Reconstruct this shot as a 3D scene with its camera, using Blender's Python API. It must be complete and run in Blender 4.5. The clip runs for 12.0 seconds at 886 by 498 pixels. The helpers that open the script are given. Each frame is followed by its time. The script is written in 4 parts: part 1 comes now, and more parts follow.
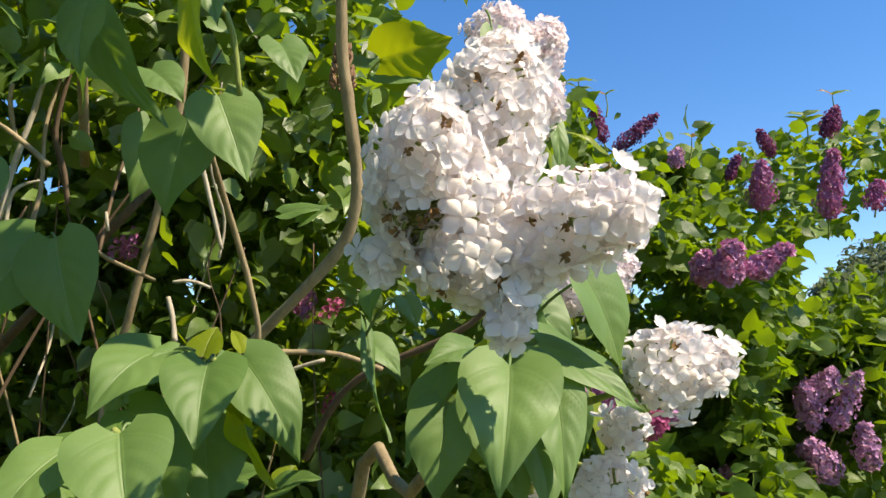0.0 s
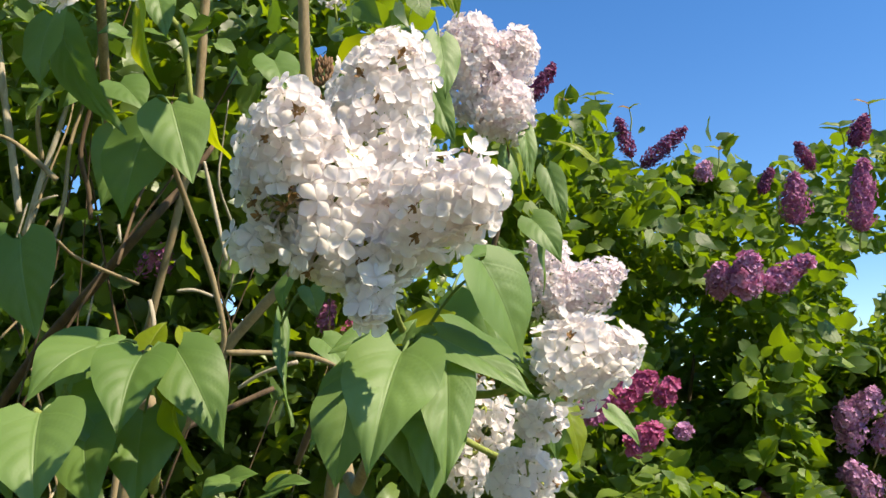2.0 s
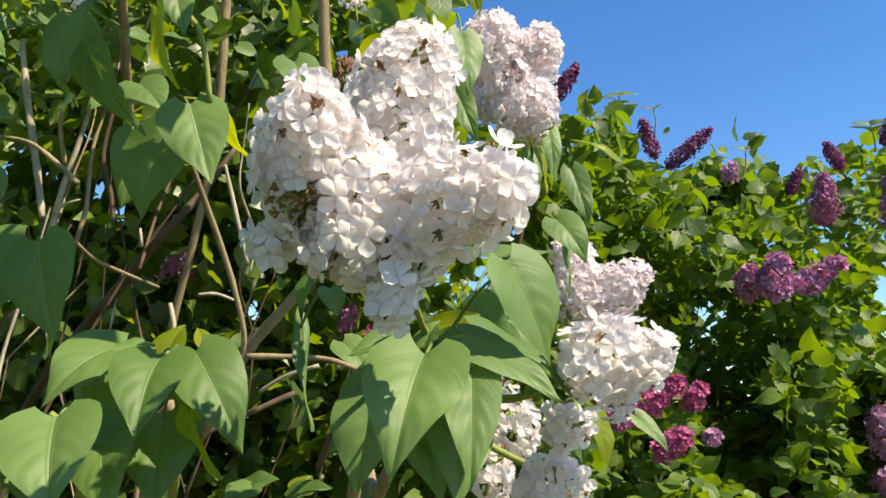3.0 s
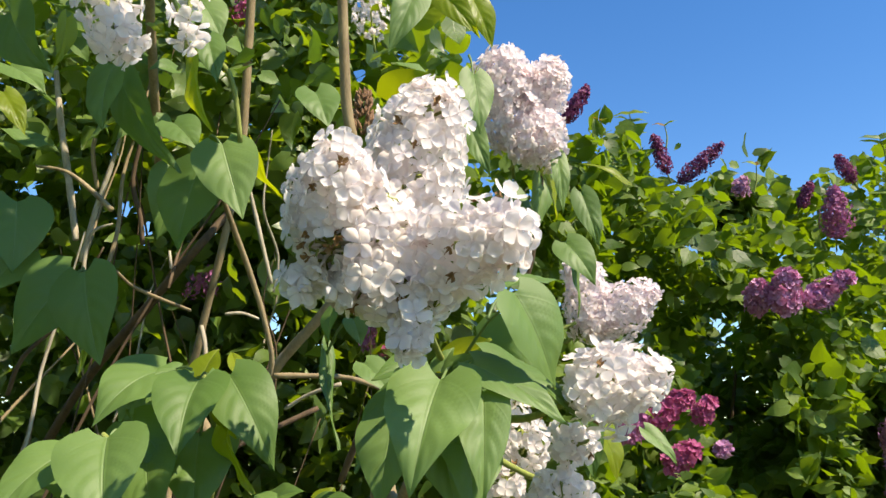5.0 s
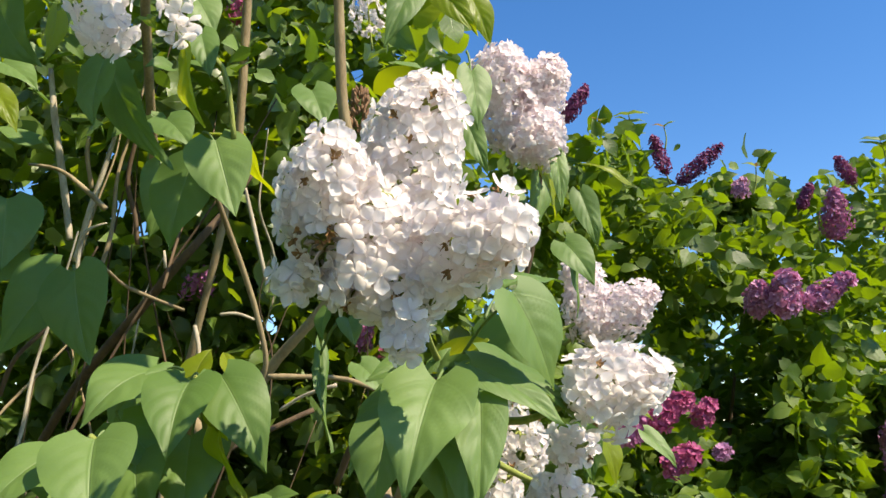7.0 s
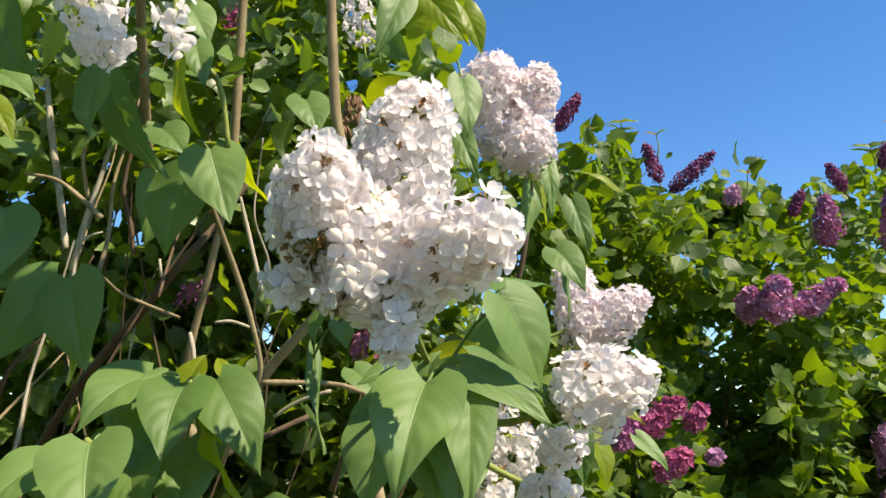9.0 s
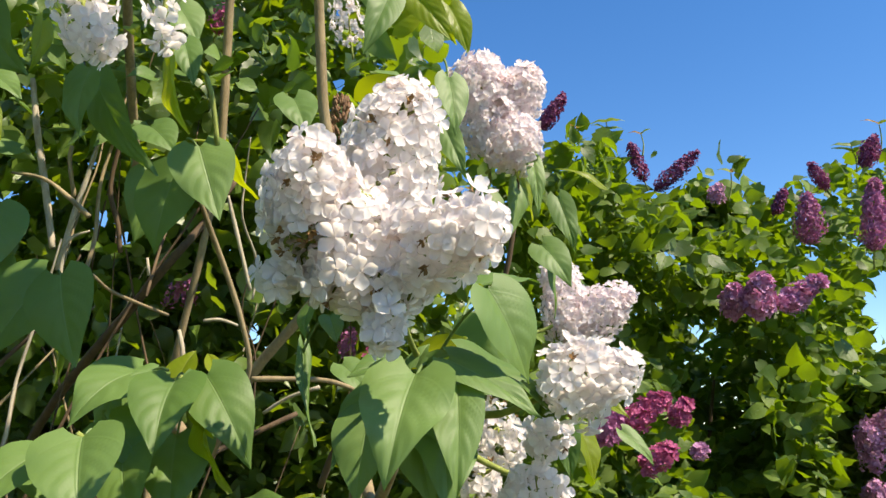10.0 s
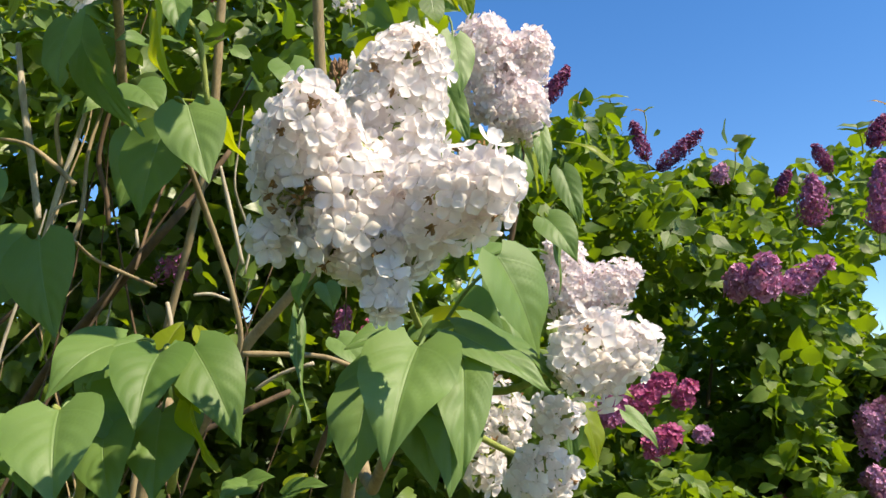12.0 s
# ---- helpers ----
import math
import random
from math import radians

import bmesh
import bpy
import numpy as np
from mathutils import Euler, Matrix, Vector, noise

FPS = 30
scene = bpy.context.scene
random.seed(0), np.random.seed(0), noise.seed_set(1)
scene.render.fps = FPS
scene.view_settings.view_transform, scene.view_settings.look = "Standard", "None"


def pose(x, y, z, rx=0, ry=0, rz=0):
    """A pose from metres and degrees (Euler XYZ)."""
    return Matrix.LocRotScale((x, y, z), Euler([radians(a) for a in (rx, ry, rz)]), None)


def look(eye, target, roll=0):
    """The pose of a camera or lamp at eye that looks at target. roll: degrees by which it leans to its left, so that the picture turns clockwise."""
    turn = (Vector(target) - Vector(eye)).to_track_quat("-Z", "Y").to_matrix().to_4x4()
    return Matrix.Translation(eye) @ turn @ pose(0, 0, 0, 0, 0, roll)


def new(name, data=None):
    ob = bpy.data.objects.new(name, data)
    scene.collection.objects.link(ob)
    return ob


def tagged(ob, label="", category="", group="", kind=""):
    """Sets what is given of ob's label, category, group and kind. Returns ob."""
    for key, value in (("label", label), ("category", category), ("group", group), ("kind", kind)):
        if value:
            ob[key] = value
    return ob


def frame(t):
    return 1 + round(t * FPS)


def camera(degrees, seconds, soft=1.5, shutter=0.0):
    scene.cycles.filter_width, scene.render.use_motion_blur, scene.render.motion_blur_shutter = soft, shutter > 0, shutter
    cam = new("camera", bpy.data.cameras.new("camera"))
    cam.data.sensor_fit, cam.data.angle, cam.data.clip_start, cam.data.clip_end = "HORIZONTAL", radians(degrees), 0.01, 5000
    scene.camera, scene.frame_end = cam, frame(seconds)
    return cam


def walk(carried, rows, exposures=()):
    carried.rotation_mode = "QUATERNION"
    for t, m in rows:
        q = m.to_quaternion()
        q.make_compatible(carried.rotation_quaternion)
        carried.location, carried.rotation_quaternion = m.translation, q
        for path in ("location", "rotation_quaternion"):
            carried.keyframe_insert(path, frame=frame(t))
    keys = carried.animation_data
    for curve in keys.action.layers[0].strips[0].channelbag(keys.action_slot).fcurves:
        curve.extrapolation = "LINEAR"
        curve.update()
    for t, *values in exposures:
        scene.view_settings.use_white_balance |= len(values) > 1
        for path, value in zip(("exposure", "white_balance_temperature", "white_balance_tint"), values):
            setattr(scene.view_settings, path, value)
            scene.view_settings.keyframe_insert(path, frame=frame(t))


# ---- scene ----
cam = camera(60, 12.0, soft=1.5)
PATH = [
    (0, look((-0.0950, 0.0401, 1.5177), (0.0417, 1.0118, 1.7104), -0.99)),
    (0.5, look((-0.0686, 0.0480, 1.5098), (0.0673, 1.0145, 1.7276), -0.90)),
    (1, look((-0.0169, 0.0132, 1.5090), (0.0886, 0.9799, 1.7419), -0.34)),
    (1.5, look((0.0017, 0.0203, 1.4978), (0.0744, 0.9903, 1.7300), -0.17)),
    (2, look((-0.0023, 0.0220, 1.4955), (0.0488, 0.9952, 1.7197), -0.17)),
    (2.5, look((0.0003, 0.0288, 1.5009), (0.0405, 1.0042, 1.7177), 0.03)),
    (3, look((-0.0028, 0.0366, 1.4953), (0.0203, 1.0093, 1.7261), -0.03)),
    (3.2, look((0.0011, 0.0361, 1.4959), (0.0184, 1.0071, 1.7343), 0.08)),
    (4.8, look((0.0015, -0.0124, 1.5029), (0.0027, 0.9577, 1.7455), -0.24)),
    (5, look((-0.0013, -0.0069, 1.5010), (-0.0009, 0.9635, 1.7424), -0.17)),
    (5.5, look((0.0000, 0.0000, 1.5000), (0.0000, 0.9703, 1.7419), 0.00)),
    (6, look((0.0025, 0.0005, 1.5010), (0.0041, 0.9699, 1.7463), -0.07)),
    (6.5, look((-0.0023, -0.0017, 1.5024), (-0.0001, 0.9675, 1.7485), -0.12)),
    (7, look((-0.0001, 0.0042, 1.5010), (0.0025, 0.9739, 1.7451), -0.07)),
    (9, look((0.0039, -0.0045, 1.4960), (0.0112, 0.9622, 1.7518), -0.39)),
    (9.5, look((0.0065, -0.0091, 1.4931), (0.0227, 0.9557, 1.7553), -0.75)),
    (10, look((0.0031, -0.0112, 1.4906), (0.0274, 0.9552, 1.7466), -0.84)),
    (10.5, look((-0.0006, -0.0173, 1.4963), (0.0262, 0.9506, 1.7462), -0.91)),
    (11, look((-0.0085, -0.0064, 1.4933), (0.0227, 0.9628, 1.7376), -0.80)),
    (11.5, look((-0.0052, 0.0104, 1.4891), (0.0301, 0.9812, 1.7263), -0.50)),
    (12, look((-0.0026, 0.0244, 1.4883), (0.0289, 0.9959, 1.7231), -0.27)),
]
walk(cam, PATH, [(0, 1.06, 7550, 11), (12, 1.06, 7550, 11)])

# ---- world, sun, exposure ----
SUN_WAY = Vector((0.54, -0.37, 0.755)).normalized()
world = bpy.data.worlds.new("world")
scene.world = world
world.use_nodes = True
wn = world.node_tree.nodes
sky = wn.new("ShaderNodeTexSky")
sky.sky_type = "NISHITA"
sky.sun_disc = False
sky.sun_elevation = math.asin(SUN_WAY.z)
sky.sun_rotation = math.atan2(SUN_WAY.x, SUN_WAY.y)
sky.altitude = 200
sky.air_density = 1.0
sky.dust_density = 0.0
sky.ozone_density = 3.0
wn["Background"].inputs["Strength"].default_value = 0.068
clear = wn.new("ShaderNodeHueSaturation")
clear.inputs["Hue"].default_value = 0.507
clear.inputs["Saturation"].default_value = 1.31
clear.inputs["Value"].default_value = 1.74
world.node_tree.links.new(sky.outputs[0], clear.inputs["Color"])
world.node_tree.links.new(clear.outputs[0], wn["Background"].inputs["Color"])
sun_data = bpy.data.lights.new("sun", "SUN")
sun_data.energy = 4.1
sun_data.angle = radians(0.53)
sun_data.color = (1.0, 0.94, 0.83)
sun = new("sun", sun_data)
sun.matrix_world = look(SUN_WAY * 30, (0, 0, 0))



# ---- materials ----
def nodes_of(name):
    m = bpy.data.materials.new(name)
    m.use_nodes = True
    nt = m.node_tree
    return m, nt, nt.nodes, nt.links, nt.nodes["Principled BSDF"]


def math_node(nt, op, a, b=None, c=None, clamp=False):
    n = nt.nodes.new("ShaderNodeMath")
    n.operation = op
    n.use_clamp = clamp
    for i, v in enumerate((a, b, c)):
        if v is None:
            continue
        if isinstance(v, (int, float)):
            n.inputs[i].default_value = v
        else:
            nt.links.new(v, n.inputs[i])
    return n.outputs[0]


def mix_rgb(nt, fac, a, b, blend="MIX"):
    n = nt.nodes.new("ShaderNodeMix")
    n.data_type = "RGBA"
    n.blend_type = blend
    for key, v in ((0, fac), (6, a), (7, b)):
        if isinstance(v, (int, float)):
            n.inputs[key].default_value = v
        elif isinstance(v, tuple):
            n.inputs[key].default_value = (*v, 1)
        else:
            nt.links.new(v, n.inputs[key])
    return n.outputs[2]


def noise_tex(nt, scale, detail=3, rough=0.55, vector=None):
    n = nt.nodes.new("ShaderNodeTexNoise")
    n.inputs["Scale"].default_value = scale
    n.inputs["Detail"].default_value = detail
    n.inputs["Roughness"].default_value = rough
    if vector is None:
        tc = nt.nodes.new("ShaderNodeTexCoord")
        vector = tc.outputs["Object"]
    nt.links.new(vector, n.inputs["Vector"])
    return n.outputs[0]


def ramp(nt, fac, stops):
    n = nt.nodes.new("ShaderNodeValToRGB")
    e = n.color_ramp.elements
    while len(e) < len(stops):
        e.new(0.5)
    for el, (p, c) in zip(e, stops):
        el.position = p
        el.color = (*c, 1)
    nt.links.new(fac, n.inputs[0])
    return n.outputs[0]


def thin_sheet(m, nt, links, bsdf, through_colour, amount):
    """Thin living tissue: a share of the light goes through it."""
    tr = nt.nodes.new("ShaderNodeBsdfTranslucent")
    if isinstance(through_colour, tuple):
        tr.inputs["Color"].default_value = (*through_colour, 1)
    else:
        links.new(through_colour, tr.inputs["Color"])
    mx = nt.nodes.new("ShaderNodeMixShader")
    mx.inputs[0].default_value = amount
    links.new(bsdf.outputs[0], mx.inputs[1])
    links.new(tr.outputs[0], mx.inputs[2])
    links.new(mx.outputs[0], nt.nodes["Material Output"].inputs["Surface"])


def leaf_material(name, dark, light, vein, glow, joined=False, amount=0.35, rough=0.42, spec=0.4):
    m, nt, nodes, links, bsdf = nodes_of(name)
    if joined:
        rnd = nodes.new("ShaderNodeNewGeometry").outputs["Random Per Island"]
    else:
        rnd = nodes.new("ShaderNodeObjectInfo").outputs["Random"]
    uv = nodes.new("ShaderNodeUVMap")
    sep = nodes.new("ShaderNodeSeparateXYZ")
    links.new(uv.outputs[0], sep.inputs[0])
    u, v = sep.outputs[0], sep.outputs[1]
    a = math_node(nt, "MULTIPLY", math_node(nt, "ABSOLUTE", math_node(nt, "SUBTRACT", u, 0.5)), 2.0)
    mid = math_node(nt, "SUBTRACT", 1.0, math_node(nt, "MULTIPLY", a, 27.0), clamp=True)
    run = math_node(nt, "SUBTRACT", v, math_node(nt, "MULTIPLY", math_node(nt, "POWER", a, 1.25), 0.34))
    wander = noise_tex(nt, 22.0, 2)
    saw = math_node(nt, "FRACT", math_node(nt, "ADD", math_node(nt, "MULTIPLY_ADD", math_node(nt, "POWER", math_node(nt, "MAXIMUM", run, 0.0), 0.8), 5.2, 2.7), math_node(nt, "MULTIPLY", wander, 0.12)))
    tri = math_node(nt, "ABSOLUTE", math_node(nt, "SUBTRACT", saw, 0.5))
    side = math_node(nt, "SUBTRACT", 1.0, math_node(nt, "MULTIPLY", tri, 11.0), clamp=True)
    veins = math_node(nt, "MAXIMUM", mid, math_node(nt, "MULTIPLY", side, 0.13))
    blotch = noise_tex(nt, 35.0, 4)
    fine = noise_tex(nt, 600.0, 2)
    f = math_node(nt, "ADD", math_node(nt, "MULTIPLY", math_node(nt, "POWER", rnd, 1.7), 0.85), math_node(nt, "MULTIPLY", blotch, 0.35), clamp=True)
    col = mix_rgb(nt, f, dark, light)
    col = mix_rgb(nt, math_node(nt, "MULTIPLY", fine, 0.35), col, dark)
    col = mix_rgb(nt, math_node(nt, "MULTIPLY", veins, 0.42), col, vein)
    links.new(col, bsdf.inputs["Base Color"])
    bsdf.inputs["Roughness"].default_value = rough
    bsdf.inputs["Specular IOR Level"].default_value = spec
    pillow = math_node(nt, "MULTIPLY", math_node(nt, "COSINE", math_node(nt, "MULTIPLY", math_node(nt, "SUBTRACT", saw, 0.5), 3.14)), -0.5)
    h = math_node(nt, "ADD", math_node(nt, "MULTIPLY", fine, 0.12), math_node(nt, "ADD", math_node(nt, "MULTIPLY", pillow, 0.42), math_node(nt, "MULTIPLY", mid, -0.7)))
    bump = nodes.new("ShaderNodeBump")
    bump.inputs["Strength"].default_value = 0.5
    bump.inputs["Distance"].default_value = 0.0012
    links.new(h, bump.inputs["Height"])
    links.new(bump.outputs[0], bsdf.inputs["Normal"])
    gl = mix_rgb(nt, math_node(nt, "MULTIPLY", veins, 0.22), glow, tuple(c * 0.55 for c in glow))
    thin_sheet(m, nt, links, bsdf, gl, amount)
    return m


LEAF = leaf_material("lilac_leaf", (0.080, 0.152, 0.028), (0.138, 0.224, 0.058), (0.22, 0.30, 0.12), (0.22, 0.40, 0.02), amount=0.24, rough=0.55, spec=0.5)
# yellower copy of the leaf; light from behind is put into its colour
LEAF_BACKLIT = leaf_material("backlit_leaf", (0.17, 0.23, 0.012), (0.25, 0.30, 0.024), (0.32, 0.38, 0.07), (0.52, 0.58, 0.012), amount=0.5, spec=0.35)
# wide tone range per leaf puts shaded gaps and sunlit leaves into colour
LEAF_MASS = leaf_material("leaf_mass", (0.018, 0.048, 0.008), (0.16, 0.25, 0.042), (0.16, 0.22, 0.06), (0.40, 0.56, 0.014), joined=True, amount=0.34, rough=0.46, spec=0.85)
LEAF_FAR = leaf_material("purple_bush_leaf", (0.024, 0.060, 0.010), (0.170, 0.250, 0.042), (0.1, 0.17, 0.04), (0.36, 0.54, 0.012), amount=0.30, rough=0.5, spec=0.35)
LEAF_FAR_MASS = leaf_material("purple_bush_leaf_mass", (0.016, 0.044, 0.008), (0.175, 0.255, 0.040), (0.09, 0.16, 0.035), (0.34, 0.52, 0.012), joined=True, amount=0.30, rough=0.5, spec=0.35)
# greyer leaf colour: the haze of distance is mixed into it
LEAF_HAZED = leaf_material("hazed_foliage", (0.07, 0.09, 0.05), (0.15, 0.18, 0.10), (0.15, 0.18, 0.1), (0.2, 0.25, 0.1), joined=True, amount=0.3, spec=0.2)
LEAF_RED = leaf_material("bronze_leaf", (0.2, 0.1, 0.012), (0.28, 0.15, 0.02), (0.25, 0.16, 0.04), (0.5, 0.26, 0.02), amount=0.45)


def petal_material(name, pale, tint, glow, amount, joined=False, rough=0.55):
    m, nt, nodes, links, bsdf = nodes_of(name)
    if joined:
        rnd = nodes.new("ShaderNodeNewGeometry").outputs["Random Per Island"]
    else:
        rnd = nodes.new("ShaderNodeObjectInfo").outputs["Random"]
    tc = nodes.new("ShaderNodeTexCoord")
    n = noise_tex(nt, 420.0, 3, vector=tc.outputs["Object"])
    f = math_node(nt, "ADD", math_node(nt, "MULTIPLY", math_node(nt, "POWER", rnd, 1.6), 0.75), math_node(nt, "MULTIPLY_ADD", n, 0.5, -0.2), clamp=True)
    col = mix_rgb(nt, f, pale, tint)
    uv = nodes.new("ShaderNodeUVMap")
    sep = nodes.new("ShaderNodeSeparateXYZ")
    links.new(uv.outputs[0], sep.inputs[0])
    eye = math_node(nt, "SUBTRACT", 1.0, math_node(nt, "MULTIPLY", sep.outputs[1], 4.2), clamp=True)
    col = mix_rgb(nt, math_node(nt, "MULTIPLY", eye, 0.8), col, tuple(c * f2 for c, f2 in zip(tint, (0.42, 0.34, 0.22))))
    # rims stay paler than the base: light on raised rims, put into colour
    col = mix_rgb(nt, math_node(nt, "MULTIPLY_ADD", sep.outputs[1], -0.55, 0.45, clamp=True), col, tint)
    links.new(col, bsdf.inputs["Base Color"])
    bsdf.inputs["Roughness"].default_value = rough
    bsdf.inputs["Specular IOR Level"].default_value = 0.25
    bump = nodes.new("ShaderNodeBump")
    bump.inputs["Strength"].default_value = 0.25
    bump.inputs["Distance"].default_value = 0.0006
    links.new(n, bump.inputs["Height"])
    links.new(bump.outputs[0], bsdf.inputs["Normal"])
    thin_sheet(m, nt, links, bsdf, glow, amount)
    return m


PETAL = petal_material("white_petal", (0.87, 0.845, 0.835), (0.83, 0.76, 0.79), (0.97, 0.91, 0.87), 0.58)
PETAL_MASS = petal_material("white_petal_mass", (0.88, 0.85, 0.83), (0.86, 0.78, 0.79), (0.92, 0.86, 0.84), 0.64, joined=True)
PETAL_BACK = petal_material("blush_petal", (0.88, 0.84, 0.84), (0.84, 0.71, 0.77), (0.95, 0.86, 0.86), 0.50, joined=True)
PURPLE = petal_material("purple_petal", (0.50, 0.20, 0.38), (0.28, 0.075, 0.19), (0.5, 0.14, 0.32), 0.3, joined=True)
PURPLE_BUD = petal_material("purple_bud", (0.30, 0.085, 0.20), (0.14, 0.028, 0.09), (0.34, 0.07, 0.19), 0.25, joined=True)
PINK = petal_material("pink_petal", (0.55, 0.14, 0.29), (0.32, 0.045, 0.14), (0.5, 0.11, 0.25), 0.3, joined=True)
LILAC = petal_material("lilac_petal", (0.68, 0.37, 0.57), (0.30, 0.07, 0.19), (0.55, 0.16, 0.34), 0.3, joined=True)
MAUVE = petal_material("mauve_petal", (0.62, 0.34, 0.52), (0.40, 0.16, 0.34), (0.6, 0.32, 0.5), 0.3, joined=True)


def bark_material(name, dark, light, scale):
    m, nt, nodes, links, bsdf = nodes_of(name)
    tc = nodes.new("ShaderNodeTexCoord")
    mp = nodes.new("ShaderNodeMapping")
    mp.inputs["Scale"].default_value = (1, 1, 0.25)
    links.new(tc.outputs["Object"], mp.inputs[0])
    n1 = noise_tex(nt, scale, 5, 0.65, mp.outputs[0])
    n2 = noise_tex(nt, scale * 7, 3, 0.6, mp.outputs[0])
    f = math_node(nt, "ADD", math_node(nt, "MULTIPLY", n1, 0.75), math_node(nt, "MULTIPLY", n2, 0.3))
    links.new(ramp(nt, f, [(0.32, dark), (0.62, light), (0.8, tuple(c * 1.2 for c in light))]), bsdf.inputs["Base Color"])
    bsdf.inputs["Roughness"].default_value = 0.85
    bump = nodes.new("ShaderNodeBump")
    bump.inputs["Strength"].default_value = 0.7
    bump.inputs["Distance"].default_value = 0.002
    links.new(f, bump.inputs["Height"])
    links.new(bump.outputs[0], bsdf.inputs["Normal"])
    return m


BARK = bark_material("lilac_bark", (0.15, 0.105, 0.055), (0.31, 0.235, 0.13), 60)
# darker copy of the bark, with the shade inside the bush in its colour
BARK_SHADED = bark_material("shaded_bark", (0.045, 0.027, 0.014), (0.115, 0.072, 0.038), 40)
BARK_PALE = bark_material("dry_bark", (0.24, 0.19, 0.13), (0.46, 0.4, 0.3), 80)
STALK = bark_material("green_stalk", (0.14, 0.17, 0.03), (0.26, 0.3, 0.07), 150)
BROWN = bark_material("withered_brown", (0.12, 0.058, 0.018), (0.32, 0.17, 0.06), 300)
SEED = bark_material("dry_seed_head", (0.11, 0.055, 0.025), (0.27, 0.15, 0.08), 200)


def ground_material():
    m, nt, nodes, links, bsdf = nodes_of("meadow")
    n1 = noise_tex(nt, 0.7, 6, 0.6)
    n2 = noise_tex(nt, 60.0, 4, 0.7)
    f = math_node(nt, "ADD", math_node(nt, "MULTIPLY", n1, 0.6), math_node(nt, "MULTIPLY", n2, 0.4))
    # unseen ground; tones raised so it throws light up under the petals
    links.new(ramp(nt, f, [(0.3, (0.15, 0.12, 0.075)), (0.5, (0.13, 0.15, 0.055)), (0.7, (0.15, 0.19, 0.06))]), bsdf.inputs["Base Color"])
    bsdf.inputs["Roughness"].default_value = 0.95
    bump = nodes.new("ShaderNodeBump")
    bump.inputs["Distance"].default_value = 0.03
    links.new(n2, bump.inputs["Height"])
    links.new(bump.outputs[0], bsdf.inputs["Normal"])
    return m


GROUND = ground_material()

# ---- builders ----
WHERE = {}


def link_mesh(name, verts, faces, mat, uvs=None, smooth=True):
    """A mesh from arrays; uvs are given for each vertex."""
    me = bpy.data.meshes.new(name)
    me.from_pydata([tuple(v) for v in verts], [], [tuple(f) for f in faces])
    if uvs is not None:
        layer = me.uv_layers.new(name="UVMap")
        idx = np.empty(len(me.loops), dtype=np.int32)
        me.loops.foreach_get("vertex_index", idx)
        layer.data.foreach_set("uv", np.asarray(uvs, dtype=np.float32)[idx].ravel())
    me.materials.append(mat)
    if smooth:
        me.polygons.foreach_set("use_smooth", np.ones(len(me.polygons), dtype=bool))
    me.update()
    return me


def thing(name, place, label, category, kind="", group=""):
    ob = new(name)
    ob.location = place
    WHERE[ob.name] = Vector(place)
    return tagged(ob, label, category, group, kind)


def hang(name, me, parent, m, label="", kind=""):
    """An object of this mesh under a parent, at the pose m of the world."""
    ob = new(name, me)
    ob.parent = parent
    ob.matrix_basis = Matrix.Translation(-WHERE[parent.name]) @ m
    WHERE[ob.name] = m.translation.copy()
    if label or kind:
        tagged(ob, label, kind=kind)
    return ob


def leaf_arrays(nu, nv, width, fold=0.5, curl=0.15, wave=0.0, lobe=0.12, seed=0, twist=0.0, quilt=0.0):
    """A heart-shaped leaf of length 1 along +y, facing +z, with its stalk."""
    prof_v = [0, 0.05, 0.12, 0.22, 0.32, 0.45, 0.58, 0.70, 0.80, 0.90, 0.96, 1.0]
    prof_w = [0.36, 0.72, 0.93, 1.0, 0.985, 0.89, 0.72, 0.51, 0.32, 0.15, 0.06, 0.0]
    vs, us, fs = [], [], []
    rng = random.Random(seed)
    ph = [rng.uniform(0, 6.28) for _ in range(4)]
    side_bias = rng.uniform(-0.06, 0.06)
    for j in range(nv + 1):
        v = (j / nv) ** 0.9
        w = width * 0.5 * float(np.interp(v, prof_v, prof_w))
        for i in range(nu + 1):
            s = 2 * i / nu - 1
            x = s * w * (1 + side_bias * s)
            y = v - lobe * s * s * (1 - v) ** 4 * min(1, 3 * abs(s))
            z = abs(x) * math.tan(fold) * 0.7 + 4 * curl * v * (1 - v) - 0.35 * fold * x * x / max(width * 0.5, 0.01)
            if quilt:
                run = max(v - 0.34 * abs(s) ** 1.25, 0.0)
                z += quilt * math.sin(math.pi * ((5.2 * run ** 0.8 + 2.7) % 1.0)) * min(1.0, 4 * abs(s)) * (1 - abs(s) ** 3) * min(1.0, 3 * (1 - v))
            z += wave * (math.sin(9 * v + ph[0] + (1.5 if s > 0 else 0)) * abs(s) + 0.5 * math.sin(15 * v + ph[1]) * abs(s) ** 2)
            a = twist * v
            x, z = x * math.cos(a) - z * math.sin(a), x * math.sin(a) + z * math.cos(a)
            vs.append((x, y, z))
            us.append((i / nu, v))
    for j in range(nv):
        for i in range(nu):
            a = j * (nu + 1) + i
            fs.append((a, a + 1, a + nu + 2, a + nu + 1))
    return np.array(vs), fs, np.array(us)


def frame_of(base, tip, normal):
    y = (Vector(tip) - Vector(base))
    n = y.length
    y.normalize()
    z = Vector(normal) - y * Vector(normal).dot(y)
    z.normalize()
    x = y.cross(z)
    m = Matrix((x, y, z)).transposed().to_4x4()
    m.translation = base
    return m, n


